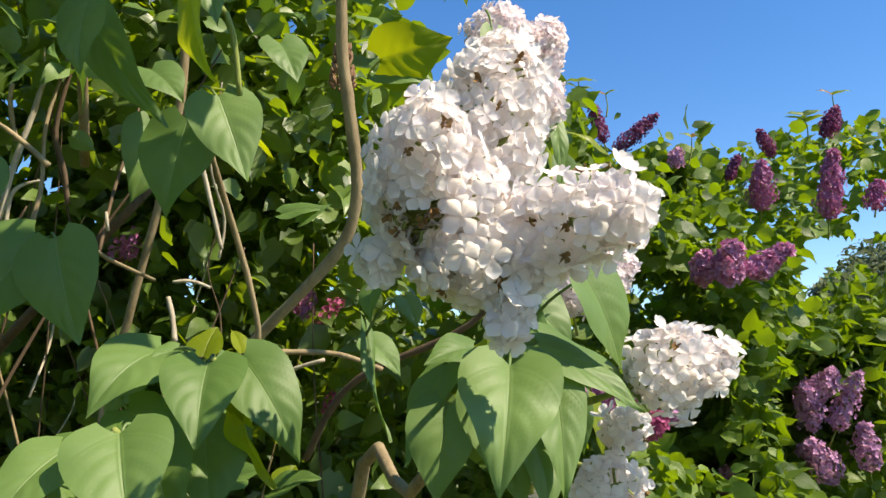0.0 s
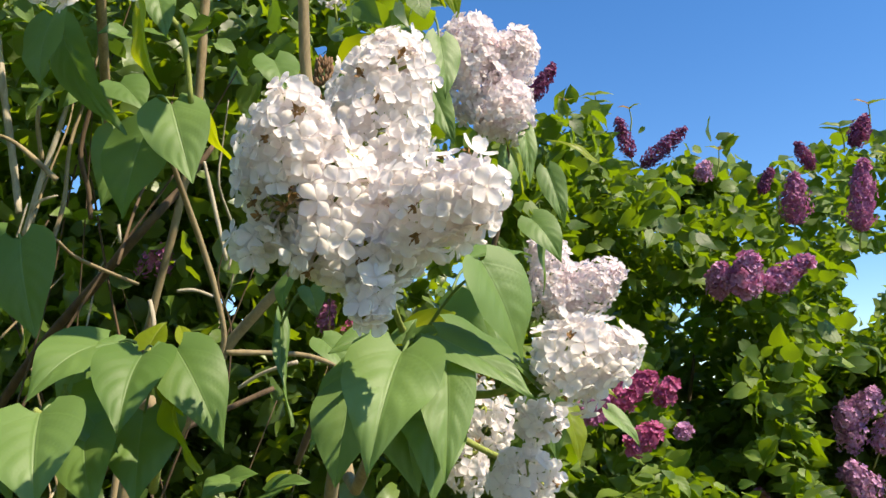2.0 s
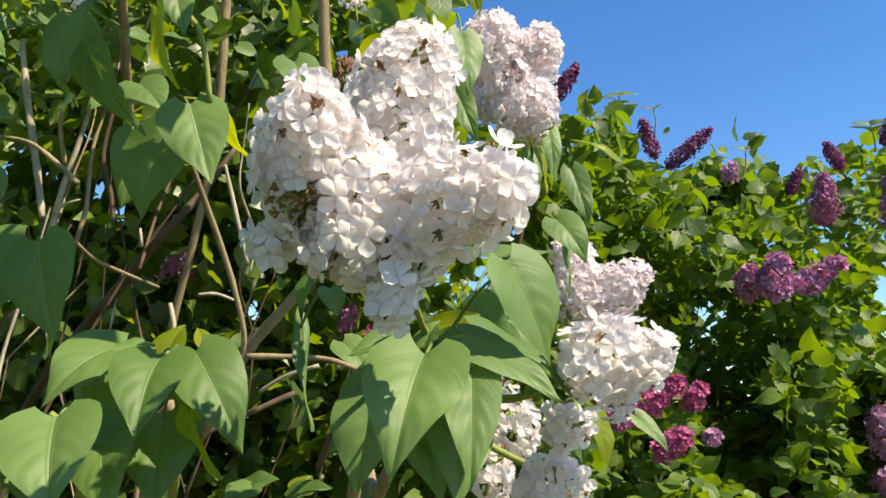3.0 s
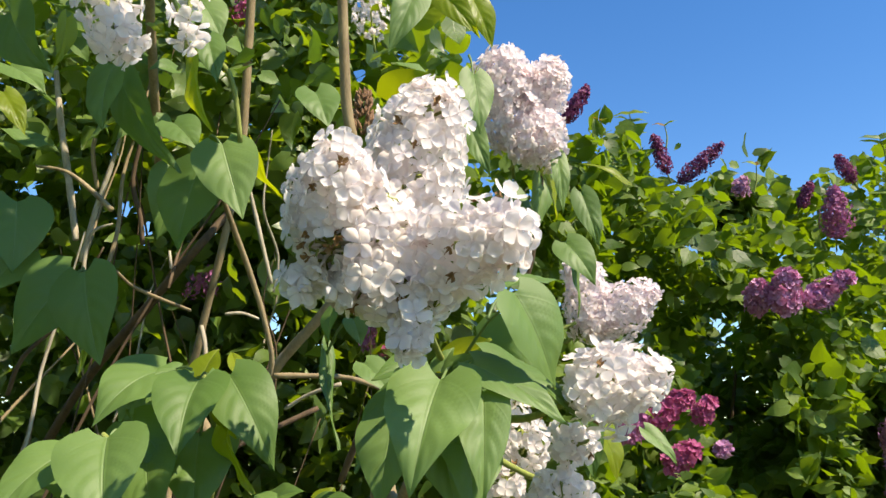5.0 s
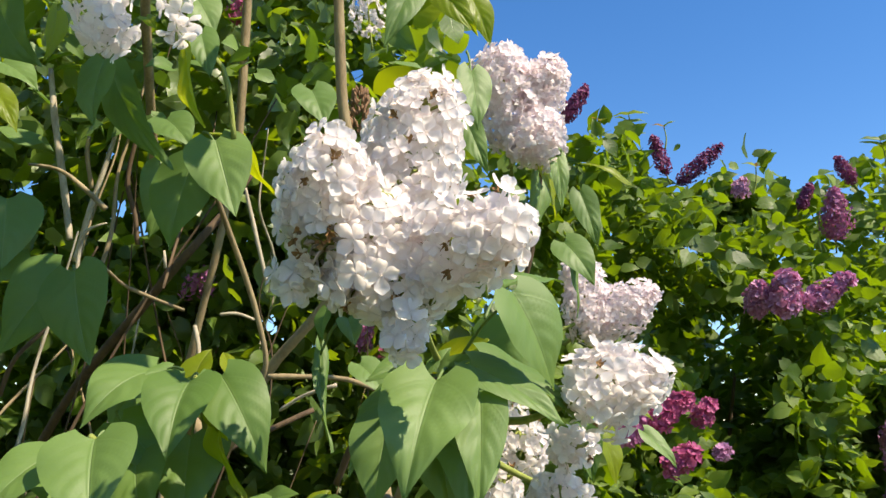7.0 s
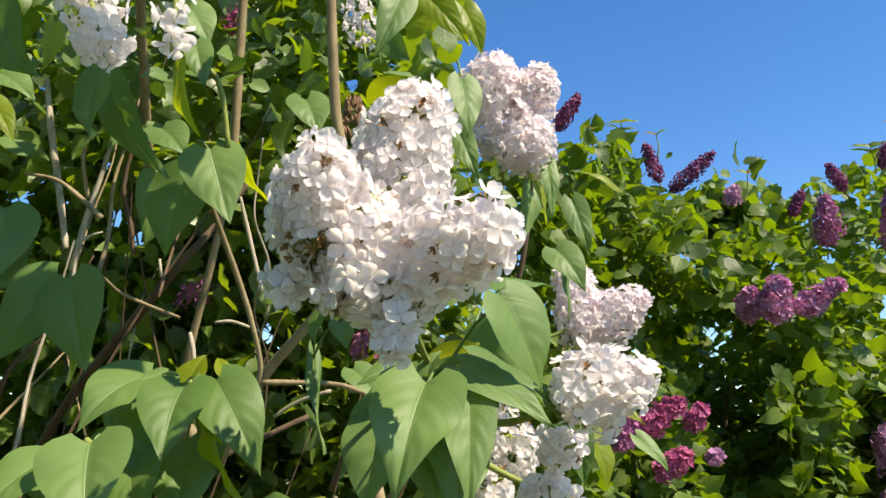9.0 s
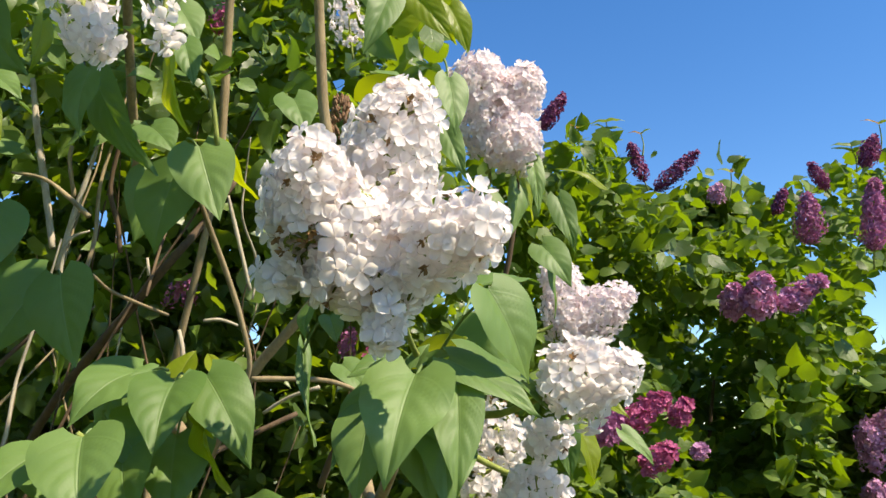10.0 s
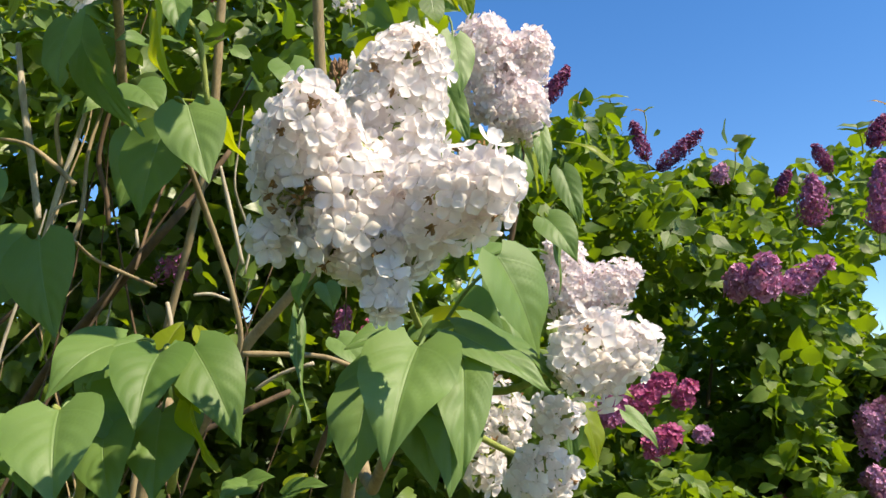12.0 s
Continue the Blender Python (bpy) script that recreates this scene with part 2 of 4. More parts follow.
def stalk_arrays(points, radii, sides=6):
    """A tube through the points, rounded off between them."""
    pts = [Vector(p) for p in points]
    fine, rr = [], []
    k = len(pts)
    for i in range(k - 1):
        p0, p1, p2, p3 = pts[max(i - 1, 0)], pts[i], pts[i + 1], pts[min(i + 2, k - 1)]
        steps = 4 if k > 2 else 2
        for q in range(steps):
            t = q / steps
            fine.append(0.5 * (2 * p1 + (p2 - p0) * t + (2 * p0 - 5 * p1 + 4 * p2 - p3) * t * t + (3 * p1 - p0 - 3 * p2 + p3) * t ** 3))
            rr.append(radii[i] * (1 - t) + radii[i + 1] * t)
    fine.append(pts[-1])
    rr.append(radii[-1])
    vs, fs = [], []
    side = Vector((0.31, 0.87, 0.38))
    for i, p in enumerate(fine):
        d = (fine[min(i + 1, len(fine) - 1)] - fine[max(i - 1, 0)]).normalized()
        a = d.cross(side)
        if a.length < 0.05:
            a = d.cross(Vector((1, 0, 0)))
        a.normalize()
        b = d.cross(a)
        for q in range(sides):
            w = 2 * math.pi * q / sides
            vs.append(p + (a * math.cos(w) + b * math.sin(w)) * rr[i])
    for i in range(len(fine) - 1):
        for q in range(sides):
            a, b = i * sides + q, i * sides + (q + 1) % sides
            fs.append((a, b, b + sides, a + sides))
    fs.append(tuple(range(sides - 1, -1, -1)))
    n = len(vs)
    fs.append(tuple(range(n - sides, n)))
    return vs, fs


def branch(parent, points, radii, mat, name="branch", label="", sides=9, knots=0.08, seed=1):
    """One woody branch with uneven, knotty thickness."""
    base = Vector(points[0])
    vs, fs = stalk_arrays(points, radii, sides)
    out = []
    for i, v in enumerate(vs):
        ring = i // sides
        k = noise.noise(Vector(v) * 55 + Vector((seed, 0, 0)))
        centre = sum((Vector(vs[ring * sides + q]) for q in range(sides)), Vector()) / sides
        out.append(centre + (Vector(v) - centre) * (1 + knots * 2.2 * k) - base)
    return hang(name, link_mesh(name, out, fs, mat), parent, Matrix.Translation(base), label)


LEAF_COUNT = [0]


def leaf(parent, base, tip, width, normal, mat=LEAF, fold=0.35, curl=0.08, wave=0.02, twist=0.0, stalk=None, label="", lobe=0.12):
    """One large leaf from the end of its stalk to its tip; width in metres."""
    LEAF_COUNT[0] += 1
    m, length = frame_of(base, tip, normal)
    vs, fs, us = leaf_arrays(20, 30, width / length, fold, curl, wave, lobe, LEAF_COUNT[0], twist, 0.017)
    vs = vs * length
    if stalk is not None:
        inv = m.inverted()
        end = inv @ Vector(stalk)
        sv, sf = stalk_arrays([end, end * 0.5 + Vector((0, -0.1 * length * 0.3, 0.001)), Vector((0, 0.004, -0.0006))], [0.0013, 0.0010, 0.0009], 5)
        k = len(vs)
        vs = np.vstack([vs, np.array([tuple(v) for v in sv])])
        us = np.vstack([us, np.full((len(sv), 2), 0.5)])
        fs = fs + [tuple(i + k for i in f) for f in sf]
    return hang("leaf", link_mesh("leaf", vs, fs, mat, us), parent, m, label)


def floret_arrays(size, cup, seed, nu=4, nv=6, petals=4, tube=True):
    """A four-lobed floret in the plane z = 0, facing +z, on a thin tube; the lobes are rounded, with hooded tips and raised rims."""
    rng = random.Random(seed)
    vs, us, fs = [], [], []
    for p in range(petals):
        ang = 2 * math.pi * p / petals + rng.uniform(-0.16, 0.16)
        ln = size * 0.5 * rng.uniform(0.9, 1.08)
        wd = size * 0.43 * rng.uniform(0.88, 1.08)
        lift = cup + rng.uniform(-0.25, 0.25)
        roll = rng.uniform(-0.25, 0.25)
        hood = rng.uniform(0.5, 1.2)
        k = len(vs)
        for j in range(nv + 1):
            v = j / nv
            w = wd * 0.5 * float(np.interp(v, (0, 0.17, 0.34, 0.5, 0.67, 0.84, 1.0), (0.20, 0.40, 0.72, 0.94, 1.0, 0.84, 0.36)))
            for i in range(nu + 1):
                s = 2 * i / nu - 1
                r = ln * (0.05 + 0.95 * v) - 0.10 * ln * s * s * max(0, v - 0.4) / 0.6
                x = s * w
                z = ln * (lift * v * v * 0.5 - 0.03 * v) + 0.55 * abs(x) * abs(s) * (0.6 + 0.4 * max(lift, 0)) + roll * x * v
                z += hood * ln * 0.9 * max(0.0, v - 0.62) ** 2
                vs.append((r * math.cos(ang) - x * math.sin(ang), r * math.sin(ang) + x * math.cos(ang), z))
                us.append((i / nu, v))
        for j in range(nv):
            for i in range(nu):
                a = k + j * (nu + 1) + i
                fs.append((a, a + 1, a + nu + 2, a + nu + 1))
    if tube:
        k = len(vs)
        for z, r in ((0.0, 0.075), (-0.25, 0.05), (-0.62, 0.07)):
            for q in range(4):
                w = math.pi * q / 2
                vs.append((r * size * math.cos(w), r * size * math.sin(w), z * size))
                us.append((0.5, 0.25))
        for b in (0, 4):
            for q in range(4):
                fs.append((k + b + q, k + b + (q + 1) % 4, k + b + 4 + (q + 1) % 4, k + b + 4 + q))
    return np.array(vs), fs, np.array(us)


FLORET_SIZE = 0.0170
FLORETS = [link_mesh("floret", *floret_arrays(FLORET_SIZE, c, 10 + i)[:2], PETAL, floret_arrays(FLORET_SIZE, c, 10 + i)[2])
           for i, c in enumerate((0.3, 0.5, 0.2, 0.7, -0.2, 0.4, 0.9, 0.1, -0.4, 0.25))]


def withered_mesh(seed):
    rng = random.Random(seed)
    vs, fs, us = floret_arrays(0.008, 1.4, seed, 2, 2)
    vs = vs + np.array([[rng.uniform(-0.0012, 0.0012) for _ in range(3)] for _ in vs])
    return link_mesh("withered_floret", vs, fs, BROWN, us)


WITHERED = [withered_mesh(70 + i) for i in range(4)]


def spots(base, tip, r0, r1, count, rng, power=2.4, rough=0.36):
    """Places and outward ways over a rounded, tapered spike."""
    base, tip = Vector(base), Vector(tip)
    axis = tip - base
    length = axis.length
    axis.normalize()
    a = axis.cross(Vector((0.3, 0.2, 0.93))).normalized()
    b = axis.cross(a)
    out = []
    golden = 2.39996
    for i in range(count):
        s = (i + 0.5) / count
        s = min(max(s + rng.uniform(-0.5, 0.5) / count * 1.5, 0.0), 1.0)
        env = max(0.0, 1 - abs(2 * s - 1) ** power) ** (1 / power)
        r = (r0 * (1 - s) + r1 * s) * env
        w = golden * i + rng.uniform(-0.2, 0.2)
        rad = a * math.cos(w) + b * math.sin(w)
        r *= 1 + rough * noise.noise((base + axis * (length * s) + rad * r) * 38)
        slope = (2 * s - 1)
        way = (rad + axis * (slope * abs(slope) ** 1.5 * 1.3 + 0.12)).normalized()
        out.append((base + axis * (length * s) + rad * r, way, base + axis * (length * max(0, s - 0.12))))
    return out


def turned(way, spin, tilt, rng):
    z = (way + Vector((rng.uniform(-1, 1), rng.uniform(-1, 1), rng.uniform(-1, 1))) * tilt).normalized()
    q = z.to_track_quat("Z", "Y").to_matrix().to_4x4()
    return q @ Matrix.Rotation(spin, 4, "Z")


HOLES = [(Vector((-0.0408, 0.3738, 1.5920)), 0.005), (Vector((0.0045, 0.3725, 1.5975)), 0.005), (Vector((0.0178, 0.3677, 1.5877)), 0.006), (Vector((-0.0238, 0.3761, 1.5830)), 0.005), (Vector((-0.0117, 0.3894, 1.6246)), 0.005), (Vector((-0.0652, 0.3559, 1.6226)), 0.006), (Vector((0.0131, 0.3710, 1.6158)), 0.005), (Vector((0.0017, 0.3783, 1.5741)), 0.006),
         (Vector((-0.0601, 0.3725, 1.5975)), 0.0130), (Vector((-0.0511, 0.3379, 1.6247)), 0.0095), (Vector((-0.0610, 0.3686, 1.5922)), 0.01), (Vector((-0.0045, 0.3995, 1.6835)), 0.008), (Vector((-0.0154, 0.4009, 1.6613)), 0.0085), (Vector((-0.0262, 0.3804, 1.6279)), 0.008), (Vector((-0.0176, 0.3800, 1.5673)), 0.009), (Vector((-0.0291, 0.3992, 1.6349)), 0.008), (Vector((-0.0394, 0.3690, 1.6113)), 0.006), (Vector((0.090, 0.442, 1.537)), 0.009)]


def in_hole(p):
    """Gaps in the bloom, where florets have withered or dropped."""
    return any((p - q).length < r for q, r in HOLES)


def panicle(bush, base, tip, r0, r1, count, seed, label="", withered=0.06, size=1.0, tilt=0.17, bare=0.0, power=2.4):
    """A white flower spike: stalks, and each floret an object of its own."""
    rng = random.Random(seed)
    base = Vector(base)
    places = spots(base, tip, r0, r1, count, rng, power)
    inner = spots(base, tip, r0 * 0.84, r1 * 0.84, int(count * 0.95), rng, power)
    vs, fs = stalk_arrays([base, (base + Vector(tip)) / 2, tip], [0.0022, 0.0018, 0.001], 6)
    for p, way, root in [q for n, q in enumerate(places) if n % 2 == 0 or in_hole(q[0])]:
        sv, sf = stalk_arrays([root, root.lerp(p, 0.6) + way * 0.002, p - way * 0.007], [0.0011, 0.0008, 0.0007], 4)
        k = len(vs)
        vs += sv
        fs += [tuple(i + k for i in f) for f in sf]
    spike = hang("panicle", link_mesh("stalk", [v - base for v in vs], fs, STALK), bush, Matrix.Translation(base), label)
    for p, way, root in places:
        gap = in_hole(p)
        if rng.random() < (0.45 if gap else bare):
            continue
        spin = rng.uniform(0, 6.28)
        if gap or rng.random() < withered:
            m = Matrix.Translation(p + way * rng.uniform(0.0, 0.004)) @ turned(way, spin, 0.6, rng) @ Matrix.Scale(rng.uniform(0.5, 0.9), 4)
            hang("withered_floret", rng.choice(WITHERED), spike, m)
        else:
            m = Matrix.Translation(p + way * rng.uniform(-0.004, 0.005)) @ turned(way, spin, tilt, rng) @ Matrix.Scale(size * rng.uniform(0.8, 1.16), 4)
            hang("floret", rng.choice(FLORETS), spike, m)
    vs, fs, us, k = [], [], [], 0
    kinds = [floret_arrays(FLORET_SIZE * size * 0.9, c, 40 + i, 2, 2, tube=False) for i, c in enumerate((0.1, 0.5, -0.2))]
    for p, way, root in inner:
        if in_hole(p + way * 0.004):
            continue
        m = Matrix.Translation(p) @ turned(way, rng.uniform(0, 6.28), 0.5, rng)
        a, f, u = rng.choice(kinds)
        vs += [m @ Vector(v) - base for v in a]
        us += list(u)
        fs += [tuple(i + k for i in q) for q in f]
        k += len(a)
    hang("inner_bloom", link_mesh("inner_bloom", vs, fs, PETAL_MASS, us), spike, Matrix.Translation(base), kind="stuff")
    return spike


def far_panicle(bush, base, tip, r0, r1, count, seed, mat, size=0.014, label="", cup=0.3, power=2.2, tilt=0.5, rough=0.4):
    """A flower spike farther off: its florets are one mesh round a stalk."""
    rng = random.Random(seed)
    base = Vector(base)
    kinds = [floret_arrays(size, cup + c, 90 + i, 2, 3, tube=False) for i, c in enumerate((0.0, 0.3, -0.3))]
    vs, fs, us, k = [], [], [], 0
    for layer, (f0, n) in enumerate(((1.0, count), (0.72, int(count * 0.7)), (0.45, count // 3))):
        for p, way, root in spots(base, tip, r0 * f0, r1 * f0, n, rng, power, rough):
            m = Matrix.Translation(p + way * rng.uniform(-0.004, 0.004)) @ turned(way, rng.uniform(0, 6.28), tilt, rng) @ Matrix.Scale(rng.uniform(0.7, 1.15), 4)
            a, f, u = rng.choice(kinds)
            vs += [m @ Vector(v) - base for v in a]
            us += list(u)
            fs += [tuple(i + k for i in q) for q in f]
            k += len(a)
    sv, sf = stalk_arrays([base - (Vector(tip) - base) * 0.3, (base + Vector(tip)) / 2, tip], [0.002, 0.0016, 0.0008], 5)
    spike = hang("panicle", link_mesh("stalk", [v - base for v in sv], sf, STALK), bush, Matrix.Translation(base), label)
    hang("bloom", link_mesh("bloom", vs, fs, mat, us), spike, Matrix.Translation(base), kind="stuff")
    return spike


def scatter(clumps, count, seed, shell, low=1.25, keep=0.3, clear=(), gaps=None, solid=()):
    """Places and outward ways in ellipsoids (centre, radii); fewer below the height low, none between the camera and
    the flower spikes or gaps in clear.
    """
    rg = np.random.RandomState(seed)
    share = np.array([c[1][0] * c[1][1] * c[1][2] for c in clumps])
    pick = rg.choice(len(clumps), count, p=share / share.sum())
    centre = np.array([c[0] for c in clumps])[pick]
    radii = np.array([c[1] for c in clumps])[pick]
    o = rg.uniform(-1, 1, (count, 3))
    n = (np.abs(o) ** 3.2).sum(1) ** (1 / 3.2)
    p = centre + radii * o
    good = (n < 1) & (rg.uniform(0, 1, count) < n ** shell) & (p[:, 2] > 0.04) & ((p[:, 2] > low) | (rg.uniform(0, 1, count) < keep))
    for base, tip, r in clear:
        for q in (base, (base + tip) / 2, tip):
            # towards the camera, so that each tunnel fits its view
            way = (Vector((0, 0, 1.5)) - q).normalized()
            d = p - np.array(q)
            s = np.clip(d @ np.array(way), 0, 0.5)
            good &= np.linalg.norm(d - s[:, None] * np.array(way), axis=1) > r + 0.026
    if gaps is not None:
        for k in np.nonzero(good)[0]:
            q = Vector(p[k])
            if pick[k] not in solid and noise.noise(q * 8.5) + 0.5 * noise.noise(q * 3.1 + Vector((4, 1, 7))) < gaps - 0.5 * max(0.0, q.z - 1.75):
                good[k] = False
    return [(Vector(p[k]), Vector(o[k])) for k in np.nonzero(good)[0]]


def small_leaves(bush, places, mat, singles, rng, lengths, name="leaf"):
    """Leaves at (place, way): the first of them objects of their own, the rest one mesh."""
    kinds = [leaf_arrays(4, 5, w, f, c, 0.03, 0.1, 300 + i) for i, (w, f, c) in enumerate(((0.72, 0.4, 0.08), (0.62, 0.25, 0.14), (0.8, 0.55, 0.05), (0.66, 0.1, -0.1), (0.7, 0.7, 0.12)))]
    coarse = [leaf_arrays(2, 6, w, f, c, 0.03, 0.1, 300 + i) for i, (w, f, c) in enumerate(((0.72, 0.4, 0.08), (0.62, 0.25, 0.14), (0.8, 0.55, 0.05), (0.66, 0.1, -0.1), (0.7, 0.7, 0.12)))]
    single, joined = mat
    meshes = [link_mesh(name, a, f, single, u) for a, f, u in kinds]
    vs, us, fs, k = [], [], [], 0
    for i, (p, y, z) in enumerate(places):
        m, _ = frame_of(p, p + y, z)
        m = m @ Matrix.Scale(rng.uniform(*lengths), 4)
        q = rng.randrange(len(kinds))
        if i < singles:
            hang(name, meshes[q], bush, m)
        else:
            a, f, u = coarse[q]
            mm = np.array(m)
            vs.append(a @ mm[:3, :3].T + mm[:3, 3])
            us.append(u)
            fs += [tuple(j + k for j in g) for g in f]
            k += len(a)
    if vs:
        o = WHERE[bush.name]
        hang("foliage", link_mesh("foliage", np.vstack(vs) - np.array(o), fs, joined, np.vstack(us)), bush, Matrix.Translation(o), kind="stuff")


def leaf_way(rng, out, droop=0.45):
    """A way for a leaf to point, and its facing: out and down, its face up and out."""
    y = Vector((rng.gauss(0, 0.7) + out.x * 0.6, rng.gauss(0, 0.7) + out.y * 0.6, rng.gauss(-droop, 0.5)))
    if y.length < 0.1:
        y = Vector((0, -1, -0.3))
    y.normalize()
    z = Vector((rng.gauss(0.1, 0.75) + out.x * 0.3, rng.gauss(-0.1, 0.75) + out.y * 0.3, 0.6 + rng.gauss(0, 0.55)))
    return y, z.normalized()


# ---- the ground ----
gv, gf = [], []
ring_r = [0, 1, 2, 4, 8, 16, 40, 120, 500, 2500]
for r in ring_r[1:]:
    for q in range(48):
        w = 2 * math.pi * q / 48
        gv.append((r * math.cos(w), r * math.sin(w), 0.05 * noise.noise(Vector((r * math.cos(w), r * math.sin(w), 0)) * 0.4) * min(1, 30 / r)))
gv.append((0, 0, 0))
for q in range(48):
    gf.append((len(gv) - 1, q, (q + 1) % 48))
for i in range(len(ring_r) - 2):
    for q in range(48):
        a, b = i * 48 + q, i * 48 + (q + 1) % 48
        gf.append((a, a + 48, b + 48, b))
tagged(new("ground", link_mesh("ground", gv, gf, GROUND)), "meadow ground with soil patches, toned pale to bounce light", "ground", kind="structure")

# ---- the white lilac bush ----
white_bush = thing("lilac_bush", (-0.35, 1.25, 0.0), "large lilac bush with white flower spikes and heart-shaped green leaves", "bush")
W = white_bush

# main stems and twigs
branch(W, [(-0.35, 1.15, 0.0), (-0.303, 0.903, 1.390), (-0.226, 0.827, 1.488), (-0.177, 0.787, 1.567), (-0.128, 0.754, 1.616), (-0.089, 0.728, 1.659), (-0.078, 0.706, 1.705), (-0.086, 0.680, 1.769), (-0.092, 0.665, 1.808), (-0.094, 0.645, 1.868), (-0.096, 0.618, 1.956)], [0.010, 0.0068, 0.0056, 0.0054, 0.0054, 0.0056, 0.0056, 0.0056, 0.0054, 0.0050, 0.0044], BARK, label="brown upright lilac stem")
branch(W, [(-0.50, 1.4, 0.0), (-0.4729, 1.3677, 1.3881), (-0.4170, 1.2928, 1.6471), (-0.3666, 1.2298, 1.8172), (-0.3359, 1.1864, 1.9497), (-0.3240, 1.1548, 2.0355), (-0.3148, 1.1191, 2.1784), (-0.3032, 1.0748, 2.3147)], [0.010, 0.0066, 0.0064, 0.0064, 0.0066, 0.0070, 0.0072, 0.006], BARK)
branch(W, [(-0.80, 1.1, 0.0), (-0.935, 1.713, 1.326), (-0.799, 1.571, 1.483), (-0.654, 1.415, 1.612), (-0.507, 1.276, 1.713), (-0.401, 1.202, 1.804), (-0.359, 1.217, 1.867), (-0.315, 1.229, 1.945)], [0.013, 0.0095, 0.009, 0.0085, 0.008, 0.0072, 0.006, 0.004], BARK_SHADED, label="thick brown leaning branch")
branch(W, [(-0.174, 0.731, 1.546), (-0.161, 0.714, 1.571), (-0.166, 0.694, 1.610), (-0.176, 0.674, 1.648), (-0.186, 0.645, 1.684), (-0.193, 0.617, 1.713), (-0.196, 0.592, 1.729)], [0.0022, 0.0024, 0.0026, 0.0026, 0.0025, 0.0022, 0.0016], BARK, "twig")
branch(W, [(-0.244, 0.785, 1.575), (-0.247, 0.785, 1.598), (-0.252, 0.785, 1.617)], [0.0028, 0.0026, 0.0020], BARK_PALE, "twig", "short pale broken twig")
branch(W, [(-0.168, 0.757, 1.563), (-0.135, 0.759, 1.563), (-0.102, 0.763, 1.562), (-0.080, 0.761, 1.557), (-0.052, 0.762, 1.546)], [0.0030, 0.0026, 0.0026, 0.0024, 0.0024], BARK, "twig")
branch(W, [(-0.167, 0.816, 1.533), (-0.139, 0.802, 1.548), (-0.106, 0.790, 1.557)], [0.0018, 0.0018, 0.0022], BARK_PALE, "twig")
branch(W, [(-0.578, 1.160, 1.808), (-0.600, 1.171, 1.886), (-0.616, 1.170, 1.953), (-0.627, 1.159, 2.018), (-0.638, 1.151, 2.094)], [0.005, 0.0055, 0.0055, 0.0052, 0.004], BARK_PALE, "twig", "pale dry bare twig")
branch(W, [(-0.569, 1.168, 1.774), (-0.547, 1.149, 1.851), (-0.525, 1.134, 1.911), (-0.505, 1.120, 1.970)], [0.0046, 0.0044, 0.0040, 0.003], BARK_PALE, "twig")
branch(W, [(-0.523, 0.924, 1.844), (-0.481, 0.916, 1.834), (-0.446, 0.907, 1.810), (-0.413, 0.909, 1.780)], [0.0018, 0.0025, 0.003, 0.0035], BARK, "twig")
branch(W, [(-0.522, 1.083, 1.704), (-0.516, 1.067, 1.767), (-0.505, 1.060, 1.794), (-0.477, 1.058, 1.805)], [0.0034, 0.003, 0.0026, 0.0012], BARK_PALE, "twig")
branch(W, [(-0.248, 1.079, 1.720), (-0.261, 1.065, 1.775), (-0.273, 1.052, 1.826), (-0.279, 1.046, 1.853)], [0.0026, 0.003, 0.003, 0.002], BARK_PALE, "twig")
branch(W, [(-0.393, 1.073, 1.742), (-0.395, 1.067, 1.767)], [0.0026, 0.0018], BARK_PALE, "twig")
branch(W, [(-0.301, 1.040, 1.670), (-0.278, 1.039, 1.671), (-0.254, 1.041, 1.663)], [0.002, 0.0024, 0.002], BARK_PALE, "twig")
branch(W, [(-0.547, 1.121, 1.963), (-0.551, 1.128, 1.937), (-0.544, 1.141, 1.885)], [0.003, 0.0035, 0.0035], BARK, "twig")
branch(W, [(-0.492, 1.210, 1.812), (-0.496, 1.199, 1.857), (-0.508, 1.184, 1.919), (-0.482, 1.159, 2.018)], [0.004, 0.004, 0.004, 0.003], BARK_SHADED, "twig")
branch(W, [(-0.308, 0.942, 1.442), (-0.258, 0.931, 1.487), (-0.226, 0.947, 1.506), (-0.157, 0.969, 1.540)], [0.004, 0.004, 0.0035, 0.003], BARK_SHADED, "twig")
branch(W, [(-0.129, 0.991, 1.452), (-0.098, 0.945, 1.513), (-0.056, 0.915, 1.551), (0.048, 0.852, 1.597), (0.088, 0.804, 1.664), (0.106, 0.775, 1.781), (0.093, 0.751, 1.835)], [0.0045, 0.004, 0.004, 0.0036, 0.003, 0.0024, 0.0016], BARK_SHADED)
branch(W, [(-0.2, 1.1, 0.0), (-0.085, 0.863, 1.345), (-0.038, 0.652, 1.447), (-0.009, 0.544, 1.507), (0.0021, 0.4891, 1.5432)], [0.009, 0.007, 0.005, 0.0036, 0.0026], BARK, label="slender stem that bears the white flowers")
branch(W, [(0.0021, 0.4891, 1.5432), (-0.0055, 0.4652, 1.5563), (-0.0108, 0.4263, 1.5675), (-0.0148, 0.4021, 1.5819)], [0.0026, 0.0020, 0.0020, 0.0018], STALK, "twig")
branch(W, [(0.002, 0.508, 1.528), (0.042, 0.502, 1.514), (0.069, 0.485, 1.520), (0.083, 0.467, 1.529)], [0.003, 0.0025, 0.0022, 0.002], STALK, "twig")
branch(W, [(-0.005, 0.532, 1.515), (0.030, 0.558, 1.492), (0.058, 0.562, 1.477), (0.075, 0.543, 1.470)], [0.003, 0.0026, 0.0024, 0.002], STALK, "twig")
